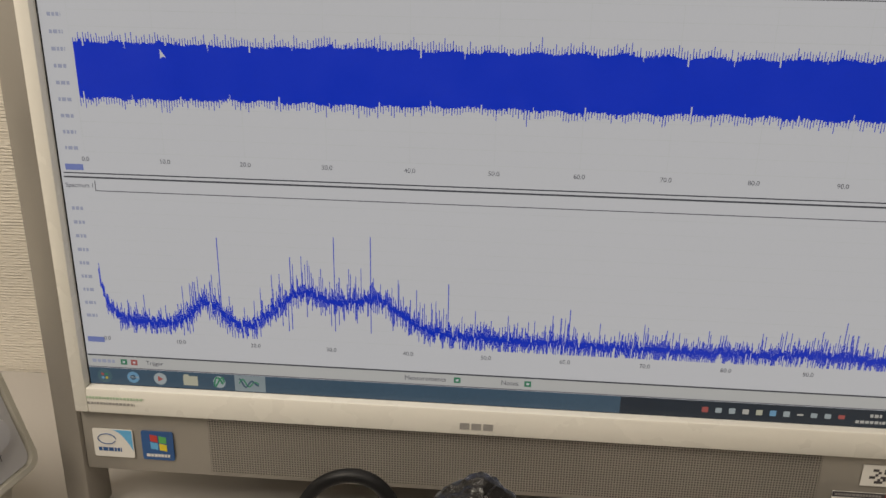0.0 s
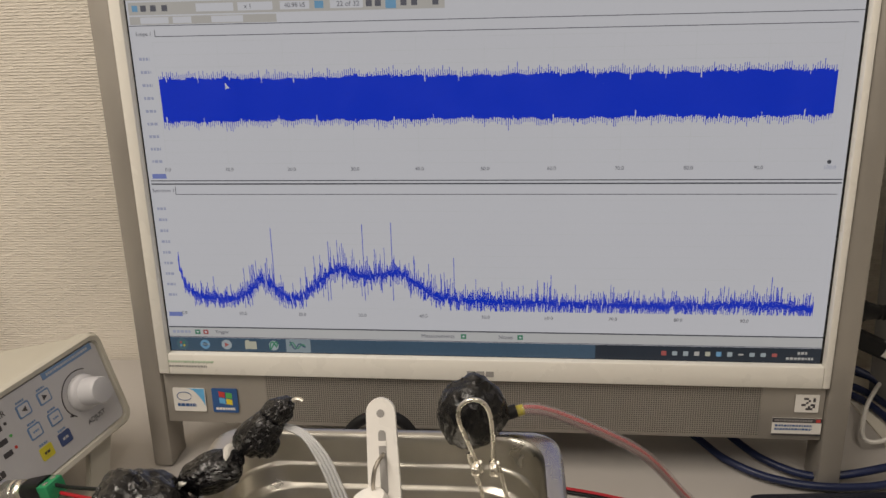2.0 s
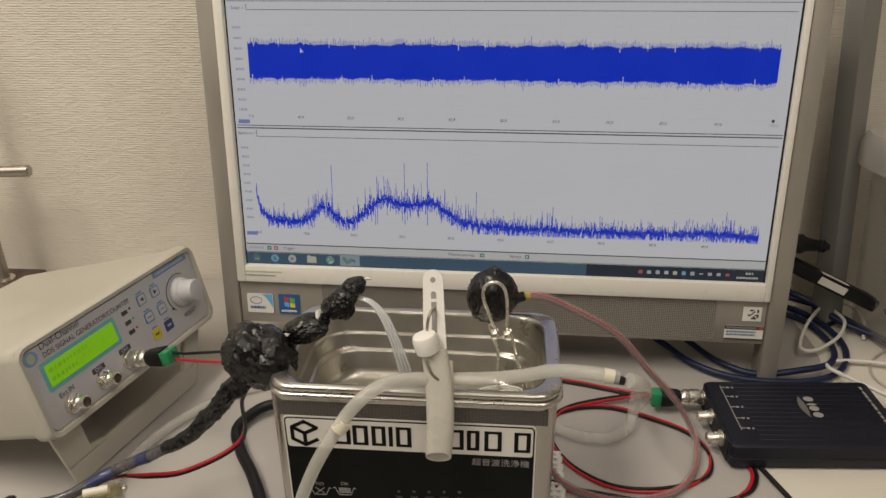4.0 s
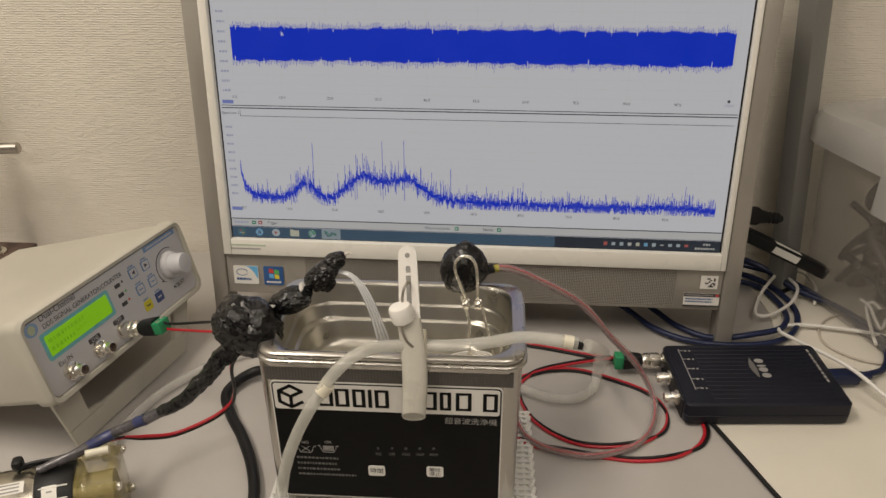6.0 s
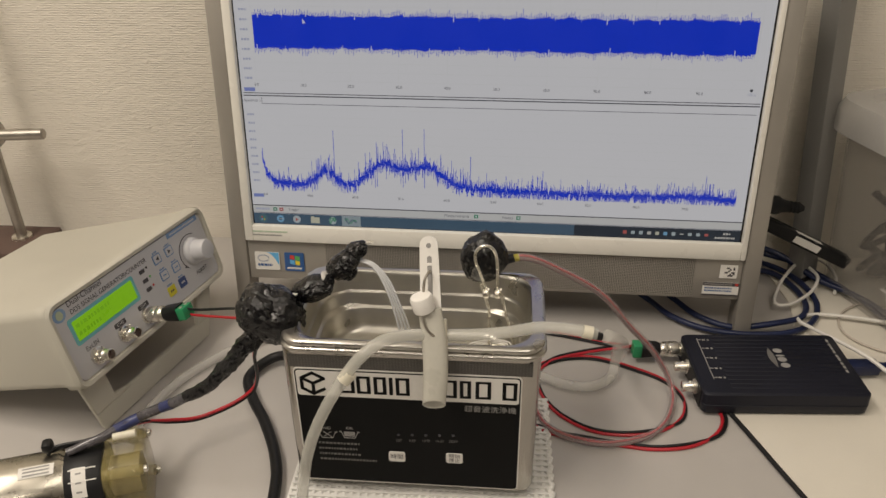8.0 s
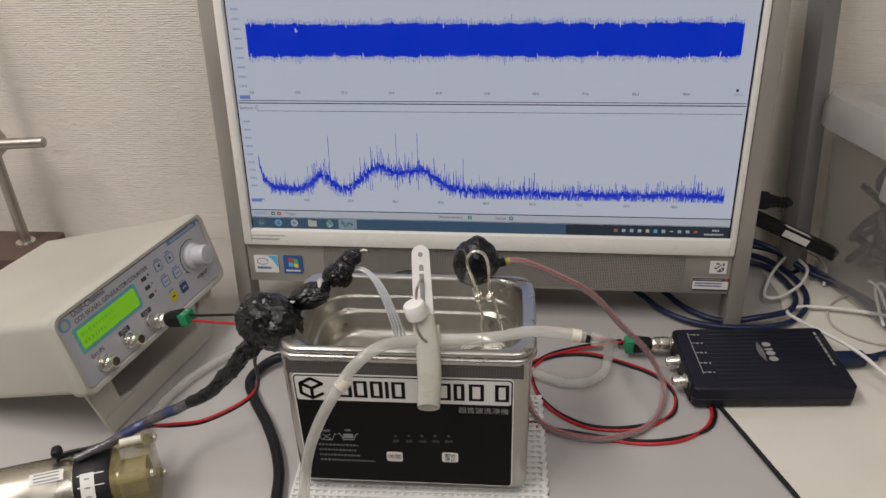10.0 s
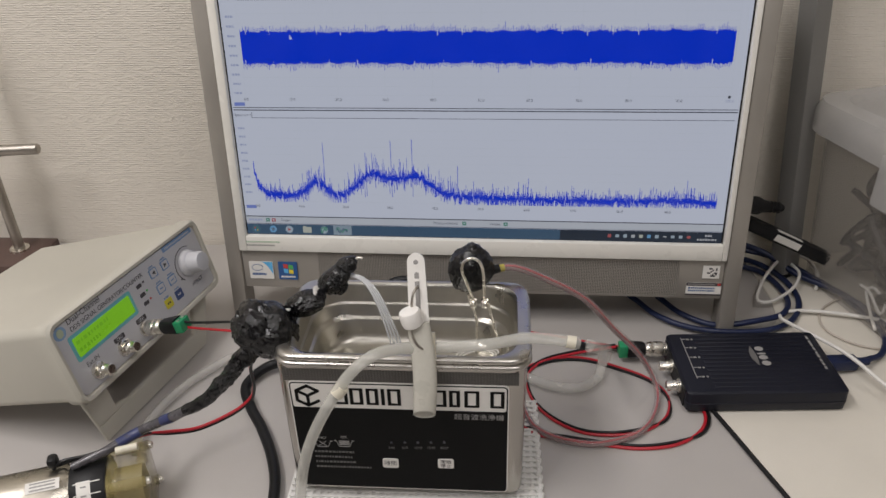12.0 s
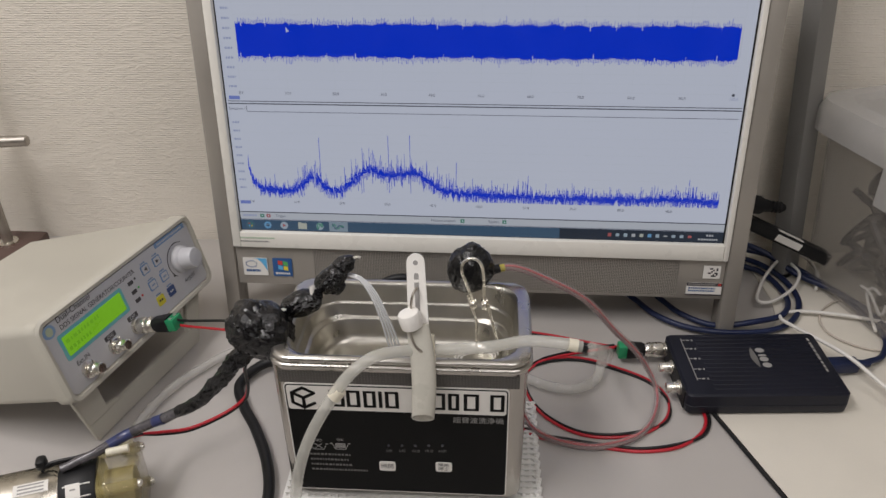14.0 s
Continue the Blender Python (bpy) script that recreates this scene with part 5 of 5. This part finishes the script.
def loose_cables(gm, ge):
    tip = gm @ Vector((0.0958, ge - 0.045, 0.0175))
    for dz, mat, nm in ((0.003, BLACKRUB, "black"), (-0.003, REDWIRE, "red")):
        a = tip + Vector((-0.004, 0.001, dz))
        cable("wire", [a, a + Vector((0.014, -0.004, 0.001)), (-0.118, 0.318, 0.108 + 1.6 * dz), (-0.100, 0.290, 0.126 + dz), (-0.086, 0.272, 0.142)], 0.0012, mat, nm + " wire from the screw terminal to the taped joint", "wire", 8, "generator wires")
    for mat, nm, d in ((REDWIRE, "red", 0.0), (BLACKRUB, "black", 0.0022)):
        cable("wire", [(-0.078, 0.266, 0.126), (-0.092, 0.276, 0.102 - d), (-0.1005, 0.294, 0.064 - d), (-0.109, 0.300, 0.044 - d), (-0.125, 0.294, 0.033 - d), (-0.150, 0.279, 0.029 - d), (-0.168, 0.264, 0.038 - d), (-0.176, 0.250, 0.049), (-0.180, 0.238, 0.057)], 0.0014, mat, nm + " wire drooping from the taped joint to the pump", "wire", 8, "pump wires")
    cable("power_cable", [(-0.045, 0.345, 0.030), (-0.075, 0.372, 0.020), (-0.116, 0.388, 0.010), (-0.136, 0.362, 0.006), (-0.124, 0.332, 0.006), (-0.104, 0.302, 0.006), (-0.085, 0.266, 0.006), (-0.074, 0.229, 0.006), (-0.070, 0.170, 0.006), (-0.085, 0.100, 0.006)], 0.0048, BLACKRUB, "thick black power cable lying on the desk", "cable", 12)
    cable("power_cable", [(-0.040, 0.452, 0.005), (-0.027, 0.452, 0.032), (-0.011, 0.453, 0.060), (0.009, 0.454, 0.069), (0.027, 0.453, 0.062), (0.040, 0.452, 0.034), (0.048, 0.450, 0.005)], 0.0042, BLACKRUB, "black cable arching in front of the speaker grille", "cable", 12)
    # red and black pairs looping beside the cleaner
    rng = random.Random(21)
    for mat, nm, d in ((REDWIRE, "red", 0.0), (BLACKRUB, "black", 0.0034)):
        cable("wire", [(0.232, 0.4280 - d, 0.010), (0.215, 0.4380 - d, 0.004), (0.190, 0.4470 - d, 0.002), (0.155, 0.4560 - d, 0.002), (0.120, 0.460 - d, 0.002), (0.090, 0.44 - d, 0.002)], 0.0014, mat, nm + " wire lying on the desk", "wire", 8, "desk wires")
        cable("wire", [(0.110, 0.396 - d, 0.0016), (0.132, 0.404 - d, 0.0016), (0.160, 0.4175 - d, 0.0016), (0.190, 0.4195 - d, 0.0016), (0.222, 0.407 - d, 0.0016), (0.250, 0.390 - d, 0.0016), (0.263, 0.366 - d, 0.0016), (0.258, 0.340 - d, 0.0016), (0.236, 0.320 + d, 0.0016), (0.205, 0.3130 + d, 0.0016), (0.176, 0.3170 + d, 0.0016), (0.150, 0.336 + d, 0.0016), (0.136, 0.362 + d, 0.0016), (0.134, 0.392 + d, 0.0016), (0.150, 0.412 + d, 0.0020), (0.180, 0.423 + d, 0.0040), (0.222, 0.428 + d, 0.010)], 0.0014, mat, nm + " wire looped on the desk", "wire", 8, "desk wires")
        cable("wire", [(0.292 + d, 0.352, 0.0020), (0.291 + d, 0.335, 0.0018), (0.281 + d, 0.3185, 0.0016), (0.260, 0.3040 + d, 0.0016), (0.230, 0.2980 + d, 0.0016), (0.200, 0.3005 + d, 0.0016), (0.168, 0.3060 + d, 0.0016), (0.140, 0.3120 + d, 0.0016), (0.118, 0.330 + d, 0.0016)], 0.0015, mat, nm + " wire curving on the desk from under the oscilloscope", "wire", 8, "desk wires")
    cable("black_cable", [(0.298, 0.356, 0.0022), (0.301, 0.346, 0.0022), (0.312, 0.316, 0.0024), (0.324, 0.282, 0.0026), (0.337, 0.246, 0.0028), (0.352, 0.200, 0.0030), (0.372, 0.140, 0.0030)], 0.0021, BLACKRUB, "thin black cable along the edge of the white board", "cable", 10)
    # blue cables
    cable("blue_cable", [(0.445, 0.4105, 0.012), (0.462, 0.418, 0.010), (0.480, 0.432, 0.006), (0.494, 0.462, 0.006), (0.486, 0.505, 0.006), (0.476, 0.535, 0.007), (0.452, 0.570, 0.010), (0.425, 0.600, 0.012), (0.385, 0.615, 0.015), (0.34, 0.612, 0.02)], 0.0030, BLUEWIRE, "dark blue data cable curling behind the oscilloscope", "cable")
    u = thing("usb_plug", pose(0.4205, 0.408, 0.0115, 0, 0, 6), "dark blue plug pushed into the oscilloscope", "plug")
    part("shell", boxed(-0.004, 0.026, -0.0065, 0.0065, -0.0058, 0.0058, 0.0018), BLUEWIRE, u)
    part("strain_relief", turned([(0.0048, 0), (0.0034, 0.012)], pose(0.026, 0, 0, 0, 90, 0), 12), BLUEWIRE, u)
    for k, pts in enumerate(([(0.235, 0.545, 0.006), (0.255, 0.517, 0.006), (0.272, 0.490, 0.006), (0.300, 0.470, 0.006), (0.340, 0.462, 0.006), (0.385, 0.468, 0.006), (0.415, 0.490, 0.006), (0.430, 0.530, 0.006), (0.421, 0.575, 0.006), (0.395, 0.605, 0.006), (0.350, 0.615, 0.006)],
                             [(0.262, 0.555, 0.006), (0.282, 0.520, 0.006), (0.300, 0.492, 0.006), (0.330, 0.474, 0.006), (0.370, 0.474, 0.012), (0.404, 0.492, 0.010), (0.418, 0.530, 0.006), (0.408, 0.572, 0.006), (0.385, 0.590, 0.006), (0.340, 0.596, 0.006)])):
        cable("blue_cable", pts, 0.0031, BLUEWIRE, "dark blue cable running behind the computer", "cable", 10, "blue cables")
    cable("blue_cable", [(0.36, 0.60, 0.035), (0.385, 0.600, 0.030), (0.412, 0.592, 0.022), (0.440, 0.565, 0.012), (0.468, 0.540, 0.010), (0.490, 0.510, 0.008), (0.505, 0.470, 0.006), (0.53, 0.43, 0.006), (0.58, 0.40, 0.006)], 0.0034, BLUEWIRE, "dark blue cable sagging from the adapter", "cable", 10, "blue cables")
    # white cables
    cable("white_cable", [(0.470, 0.352, 0.016), (0.452, 0.368, 0.022), (0.428, 0.402, 0.030), (0.400, 0.462, 0.018), (0.396, 0.478, 0.014), (0.402, 0.492, 0.010), (0.425, 0.500, 0.008), (0.455, 0.497, 0.008), (0.485, 0.490, 0.008), (0.520, 0.476, 0.008), (0.57, 0.45, 0.006)], 0.0019, WHITEWIRE, "white cable draped over the oscilloscope", "cable", 10)
    cable("white_cable", [(0.455, 0.545, 0.006), (0.463, 0.570, 0.012), (0.455, 0.592, 0.018), (0.432, 0.590, 0.020), (0.405, 0.560, 0.016), (0.388, 0.530, 0.012), (0.384, 0.514, 0.010), (0.398, 0.514, 0.010), (0.425, 0.535, 0.012), (0.440, 0.560, 0.016), (0.436, 0.578, 0.018)], 0.0018, WHITEWIRE, "coiled thin white cable on the board", "cable", 10)
    cable("white_cable", [(0.486, 0.466, 0.010), (0.490, 0.492, 0.014), (0.496, 0.520, 0.020), (0.505, 0.524, 0.022), (0.510, 0.505, 0.016), (0.500, 0.492, 0.012), (0.497, 0.515, 0.022), (0.490, 0.525, 0.026)], 0.0016, WHITEWIRE, "white cable knotted into a small loop", "cable", 10)
    cable("thin_cable", [(0.520, 0.520, 0.004), (0.480, 0.530, 0.004), (0.447, 0.505, 0.004), (0.442, 0.470, 0.004), (0.470, 0.445, 0.004), (0.510, 0.445, 0.004), (0.540, 0.470, 0.004), (0.535, 0.510, 0.004)], 0.0010, M("beige_wire", (0.52, 0.46, 0.40), 0.4), "thin beige wire coiled on the board", "cable", 8)


# ---- other things ----
def pump():
    m = pose(-0.2985, 0.1720, 0.0285, 0, 0, 20) @ pose(0, 0, 0, 0, 90, 0)
    p = thing("pump_motor", m, "small pump with nickel motor and amber plastic head on the desk", "pump")
    part("motor_can", turned([(0.0240, 0.0), (0.0270, 0.002), (0.0275, 0.004), (0.0275, 0.0815), (0.0262, 0.0840), (0.0262, 0.0850), (0.0272, 0.0855)], None, 44), MOTOR, p, "nickel plated motor can")
    part("gear_ring", turned([(0.0272, 0.0850), (0.0278, 0.0860), (0.0278, 0.1090), (0.0268, 0.1110)], None, 44), BLACKRUB, p, "black plastic collar")
    for a, z0, z1, w, mt, lab in ((228, 0.0905, 0.1005, 0.022, PAPER, "white printed sticker"), (198, 0.0550, 0.0790, 0.009, PAPER, "white name sticker"), (225, 0.004, 0.018, 0.010, PAPER, "white sticker")):
        bm = bmesh.new()
        half = w / 0.0278 / 2
        rows = []
        for k in range(9):
            b = radians(a) - half + 2 * half * k / 8
            rows.append([bm.verts.new((0.0281 * math.cos(b), 0.0281 * math.sin(b), q)) for q in (z0, z1)])
        for r, s in zip(rows, rows[1:]):
            bm.faces.new((r[0], s[0], s[1], r[1]))
        st = part("sticker", bm, mt, p, lab)
        bars = bmesh.new()
        for j in range(3):
            b = radians(a) - half * 0.6 + half * 0.6 * j
            v = [bars.verts.new((0.0283 * math.cos(b + e), 0.0283 * math.sin(b + e), q)) for e, q in ((-0.022, z0 + 0.003), (0.022, z0 + 0.003), (0.022, z1 - 0.003), (-0.022, z1 - 0.003))]
            bars.faces.new(v)
        part("print", bars, GREYPRINT, st)
    bm = bmesh.new()
    for z0, z1 in ((0.0885, 0.1075), (0.1020, 0.1030)):
        for a in (208, 226):
            b = radians(a)
            box(bm, -0.0004, 0.0004, 0.0278, 0.0284, z0, z1, 0, 1, Matrix.Rotation(b - math.pi / 2, 4, "Z"))
    part("white_marks", bm, PAPER, p)
    screw = turned([(0.0026, 0), (0.0026, 0.0010), (0.0014, 0.0014)], Matrix.Rotation(radians(238), 4, "Z") @ Matrix.Translation((0.0272, 0, 0.048)) @ Matrix.Rotation(radians(90), 4, "Y"), 14)
    part("screw", screw, ROD, p)
    head = bmesh.new()
    loft(head, [(0.048, 0.048, 0.012, 0.1112), (0.050, 0.050, 0.013, 0.1130), (0.050, 0.050, 0.013, 0.1200), (0.044, 0.044, 0.013, 0.1215), (0.042, 0.042, 0.013, 0.1320), (0.050, 0.050, 0.013, 0.1335), (0.050, 0.050, 0.013, 0.1380), (0.046, 0.046, 0.013, 0.1400)])
    hd = part("pump_head", head, BRONZE, p, "amber clear plastic pump head")
    part("rotor", turned([(0.010, 0.112), (0.015, 0.114), (0.015, 0.135), (0.008, 0.137)], None, 24), M("pale_rotor", (0.26, 0.22, 0.12), 0.35), hd)
    for a in (45, 135, 225, 315):
        t = Matrix.Rotation(radians(a), 4, "Z") @ Matrix.Translation((0.0275, 0, 0))
        part("screw_post", turned([(0.0042, 0.112), (0.0042, 0.1405)], t, 14), BRONZE, hd)
        part("screw", turned([(0.0026, 0.1405), (0.0030, 0.1410), (0.0028, 0.1430), (0.0014, 0.1438)], t, 14), CHROME, hd)
    for s in (-1, 1):
        part("port", turned([(0.0040, 0), (0.0040, 0.010), (0.0052, 0.011), (0.0040, 0.017)], Matrix.Translation((-0.010 * s, 0.024, 0.128)) @ Matrix.Rotation(radians(-90), 4, "X"), 16), BRONZE, hd)
    # black wire loop on top of the motor
    bm = tubed([(-0.0285, 0.004, 0.074), (-0.034, 0.005, 0.080), (-0.034, 0.006, 0.100), (-0.036, 0.007, 0.118), (-0.033, 0.008, 0.122)], 0.0013, 8)
    tube(bm, [(-0.0285, 0.007, 0.076), (-0.031, 0.008, 0.090), (-0.032, 0.009, 0.118)], 0.0013, 8)
    part("wire_loop", bm, BLACKRUB, p, "black wire loop")
    part("solder_tag", boxed(-0.038, -0.029, 0.003, 0.013, 0.070, 0.078, 0.003), BLACKRUB, p)
    lead = bmesh.new()
    tube(lead, [(-0.034, 0.004, 0.120), (-0.0345, 0.004, 0.136)], 0.0030, 12)
    part("wire_splice", lead, POLY, p, "cream wire splice")


def retort_stand():
    s = thing("rod_stand", pose(-0.4865, 0.584, 0.0), "steel rod stand with brown iron base and cross bar", "stand")
    part("base", boxed(-0.085, 0.034, -0.040, 0.030, 0.0, 0.020, 0.003), BASEPL, s, "brown painted iron base block")
    part("rod", turned([(0.0062, 0.018), (0.0062, 0.420), (0.0050, 0.422)], None, 24), ROD, s, "upright steel rod")
    part("washer", turned([(0.0115, 0.019), (0.0120, 0.020), (0.0115, 0.0225), (0.0070, 0.0230)], None, 28), CHROME, s, "bright washer at the rod's foot")
    b = part("boss_head", turned([(0.010, -0.014), (0.0185, -0.010), (0.0195, -0.002), (0.0185, 0.008), (0.012, 0.012)], pose(0, -0.006, 0.155, 90, 0, 0), 32), ROD, s, "round clamp head on the rod")
    part("clamp_screw", turned([(0.0045, 0), (0.0045, 0.012), (0.009, 0.013), (0.009, 0.020)], pose(-0.012, -0.004, 0.147, 0, -90, 0), 20), ROD, b)
    part("cross_bar", turned([(0.0050, -0.160), (0.0062, -0.159), (0.0062, 0.0690), (0.0050, 0.0705)], pose(0, -0.016, 0.157, 0, 90, 6) @ pose(0, 0, 0, -2, 0, 0), 24), ROD, s, "horizontal steel bar")


def wall_post():
    p = thing("steel_bar", pose(0.4325, 0.585, 0.0, -4.5, -3.6, 0) @ pose(0, 0, 0, 0, 0, 34), "grey enamelled square steel bar leaning against the wall", "bar")
    part("tube", boxed(-0.012, 0.012, -0.010, 0.010, 0.0060, 0.46, 0.0008), POLE, p)
    part("foot_cap", boxed(-0.0128, 0.0128, -0.0108, 0.0108, 0.0008, 0.0060, 0.0008), BLACKRUB, p, "black rubber foot cap")


def storage_box():
    m = pose(0.436, 0.571, 0.0016, 0, 0, 19)
    b = thing("storage_box", m, "translucent plastic storage box with frosted lid, filled with dark parts", "storage box")
    W, D, H = 0.110, 0.270, 0.188
    s = bmesh.new()
    sx = W / 2 + 0.004
    loft(s, [(W - 0.030, D - 0.030, 0.02, 0.0), (W - 0.022, D - 0.022, 0.022, 0.004), (W, D, 0.024, H), (W - 0.004, D - 0.004, 0.022, H), (W - 0.026, D - 0.026, 0.020, 0.006)])
    bmesh.ops.transform(s, matrix=Matrix.Translation((sx, -D / 2 + 0.02, 0)), verts=s.verts)
    part("tub", s, BOXPP, b, "clear tub")
    l = bmesh.new()
    loft(l, [(W + 0.018, D + 0.018, 0.030, H - 0.012), (W + 0.024, D + 0.024, 0.032, H - 0.010), (W + 0.026, D + 0.026, 0.034, H + 0.012), (W + 0.016, D + 0.016, 0.030, H + 0.022), (W - 0.02, D - 0.02, 0.026, H + 0.024), (W - 0.03, D - 0.03, 0.024, H + 0.018)])
    bmesh.ops.transform(l, matrix=Matrix.Translation((sx, -D / 2 + 0.02, 0)), verts=l.verts)
    part("lid", l, BOXLID, b, "frosted snap-on lid")
    part("latch", boxed(-0.014, -0.008, -0.15, -0.09, H - 0.045, H + 0.006, 0.002), BOXLID, b)
    rng = random.Random(31)
    dk = [M("dark_part", (0.020, 0.019, 0.021), 0.5, var=0.2, scale=60), M("grey_part", (0.045, 0.042, 0.044), 0.5, var=0.2, scale=60), BLACKRUB]
    for k in range(48):
        x, y, z = rng.uniform(0.055, 0.09), rng.uniform(-0.16, -0.02), rng.uniform(0.020, 0.135)
        pts = [(x + rng.uniform(-0.035, 0.035), y + rng.uniform(-0.03, 0.03), max(0.012, z + rng.uniform(-0.03, 0.03))) for _ in range(5)]
        pts = [(min(max(q[0], 0.050), 0.098), min(max(q[1], -0.225), -0.004), min(q[2], 0.150)) for q in pts]
        o = finish("stored_cable", tubed(pts, rng.uniform(0.0022, 0.0056), 9, 0.003), dk[k % 3])
        o.matrix_world = m
        tagged(o, "dark cable heaped inside the storage box", "cable", "stored cables")
    for k in range(7):
        x, y = rng.uniform(0.078, 0.086), -0.17 + 0.019 * k
        h = 0.05 + 0.012 * (k % 4)
        o = finish("stored_part", boxed(x - 0.010, x + 0.010, y - 0.012, y + 0.012, 0.007, 0.007 + h, 0.005), dk[k % 2])
        o.matrix_world = m
        tagged(o, "dark grey instrument part inside the storage box", "part", "stored parts")


def adapter():
    a = thing("power_adapter", pose(0.364, 0.548, 0.090, 0, 27, 4), "slim black power adapter with white label propped on cables", "power adapter")
    part("body", boxed(0.002, 0.110, -0.008, 0.008, -0.0068, 0.0068, 0.0030, 3), CASE, a, "black plastic body")
    part("label", boxed(0.038, 0.070, -0.0084, -0.0078, -0.0035, 0.0040), PAPER, a, "white rating label")
    part("label", boxed(0.038, 0.070, -0.0060, -0.0005, 0.0066, 0.0071), PAPER, a, "white rating label")
    cable("power_cable", [(0.368, 0.548, 0.087), (0.356, 0.546, 0.094), (0.360, 0.540, 0.104), (0.354, 0.535, 0.114)], 0.0035, BLACKRUB, "short black cable between plug and adapter", "cable")
    p = thing("power_plug", pose(0.357, 0.535, 0.116, 0, 96, 0), "black plug hanging at the computer's side", "plug")
    part("body", turned([(0.006, 0), (0.0095, 0.003), (0.0095, 0.014), (0.0070, 0.018), (0.0060, 0.024), (0.0050, 0.026), (0.0050, 0.036), (0.0030, 0.040)], None, 18), CASE, p)
    bm = bmesh.new()
    for k in range(3):
        lathe(bm, [(0.0056, 0.026 + 0.004 * k), (0.0062, 0.027 + 0.004 * k), (0.0056, 0.028 + 0.004 * k)], None, 14)
    part("ribs", bm, CASE, p)


def mouse():
    m = thing("computer_mouse", pose(0.488, 0.315, 0.0016, 0, 0, 20), "white computer mouse at the edge of the board", "mouse")
    bm = bmesh.new()
    r = bmesh.ops.create_uvsphere(bm, u_segments=32, v_segments=18, radius=1.0)["verts"]
    for v in r:
        x, y, z = v.co
        v.co = Vector((0.030 * x * (1 - 0.12 * y), 0.054 * y, 0.002 + (0.032 * z * (1 - 0.15 * y) if z > 0 else 0.002 * z)))
    part("shell", bm, WHITEPP, m)
    part("scroll_wheel", turned([(0.008, -0.003), (0.0095, -0.002), (0.0095, 0.002), (0.008, 0.003)], pose(0, 0.030, 0.022, 0, 90, 0), 20), CASE, m)
    part("seam", boxed(-0.0004, 0.0004, 0.005, 0.050, 0.010, 0.0255), GREYPRINT, m)


room()
desk()
white_board()
computer()
net_mat()
cleaner()
gen_pose, gen_face = generator()
sc = scope()
terminal_adapter(gen_pose @ Matrix.Translation((0.0958, gen_face - 0.0035, 0.0175)) @ Matrix.Rotation(radians(90), 4, "X"), "black coaxial adapter with green screw terminal plugged into the generator")
terminal_adapter(sc.matrix_world @ Matrix.Translation((-0.0040, 0.0775, 0.0135)) @ Matrix.Rotation(radians(-90), 4, "Y"), "black coaxial adapter with green screw terminal plugged into the oscilloscope")
taped_probe()
hydrophone()
spring_clip()
hose_clamp()
hoses()
loose_cables(gen_pose, gen_face)
pump()
retort_stand()
wall_post()
storage_box()
adapter()
mouse()
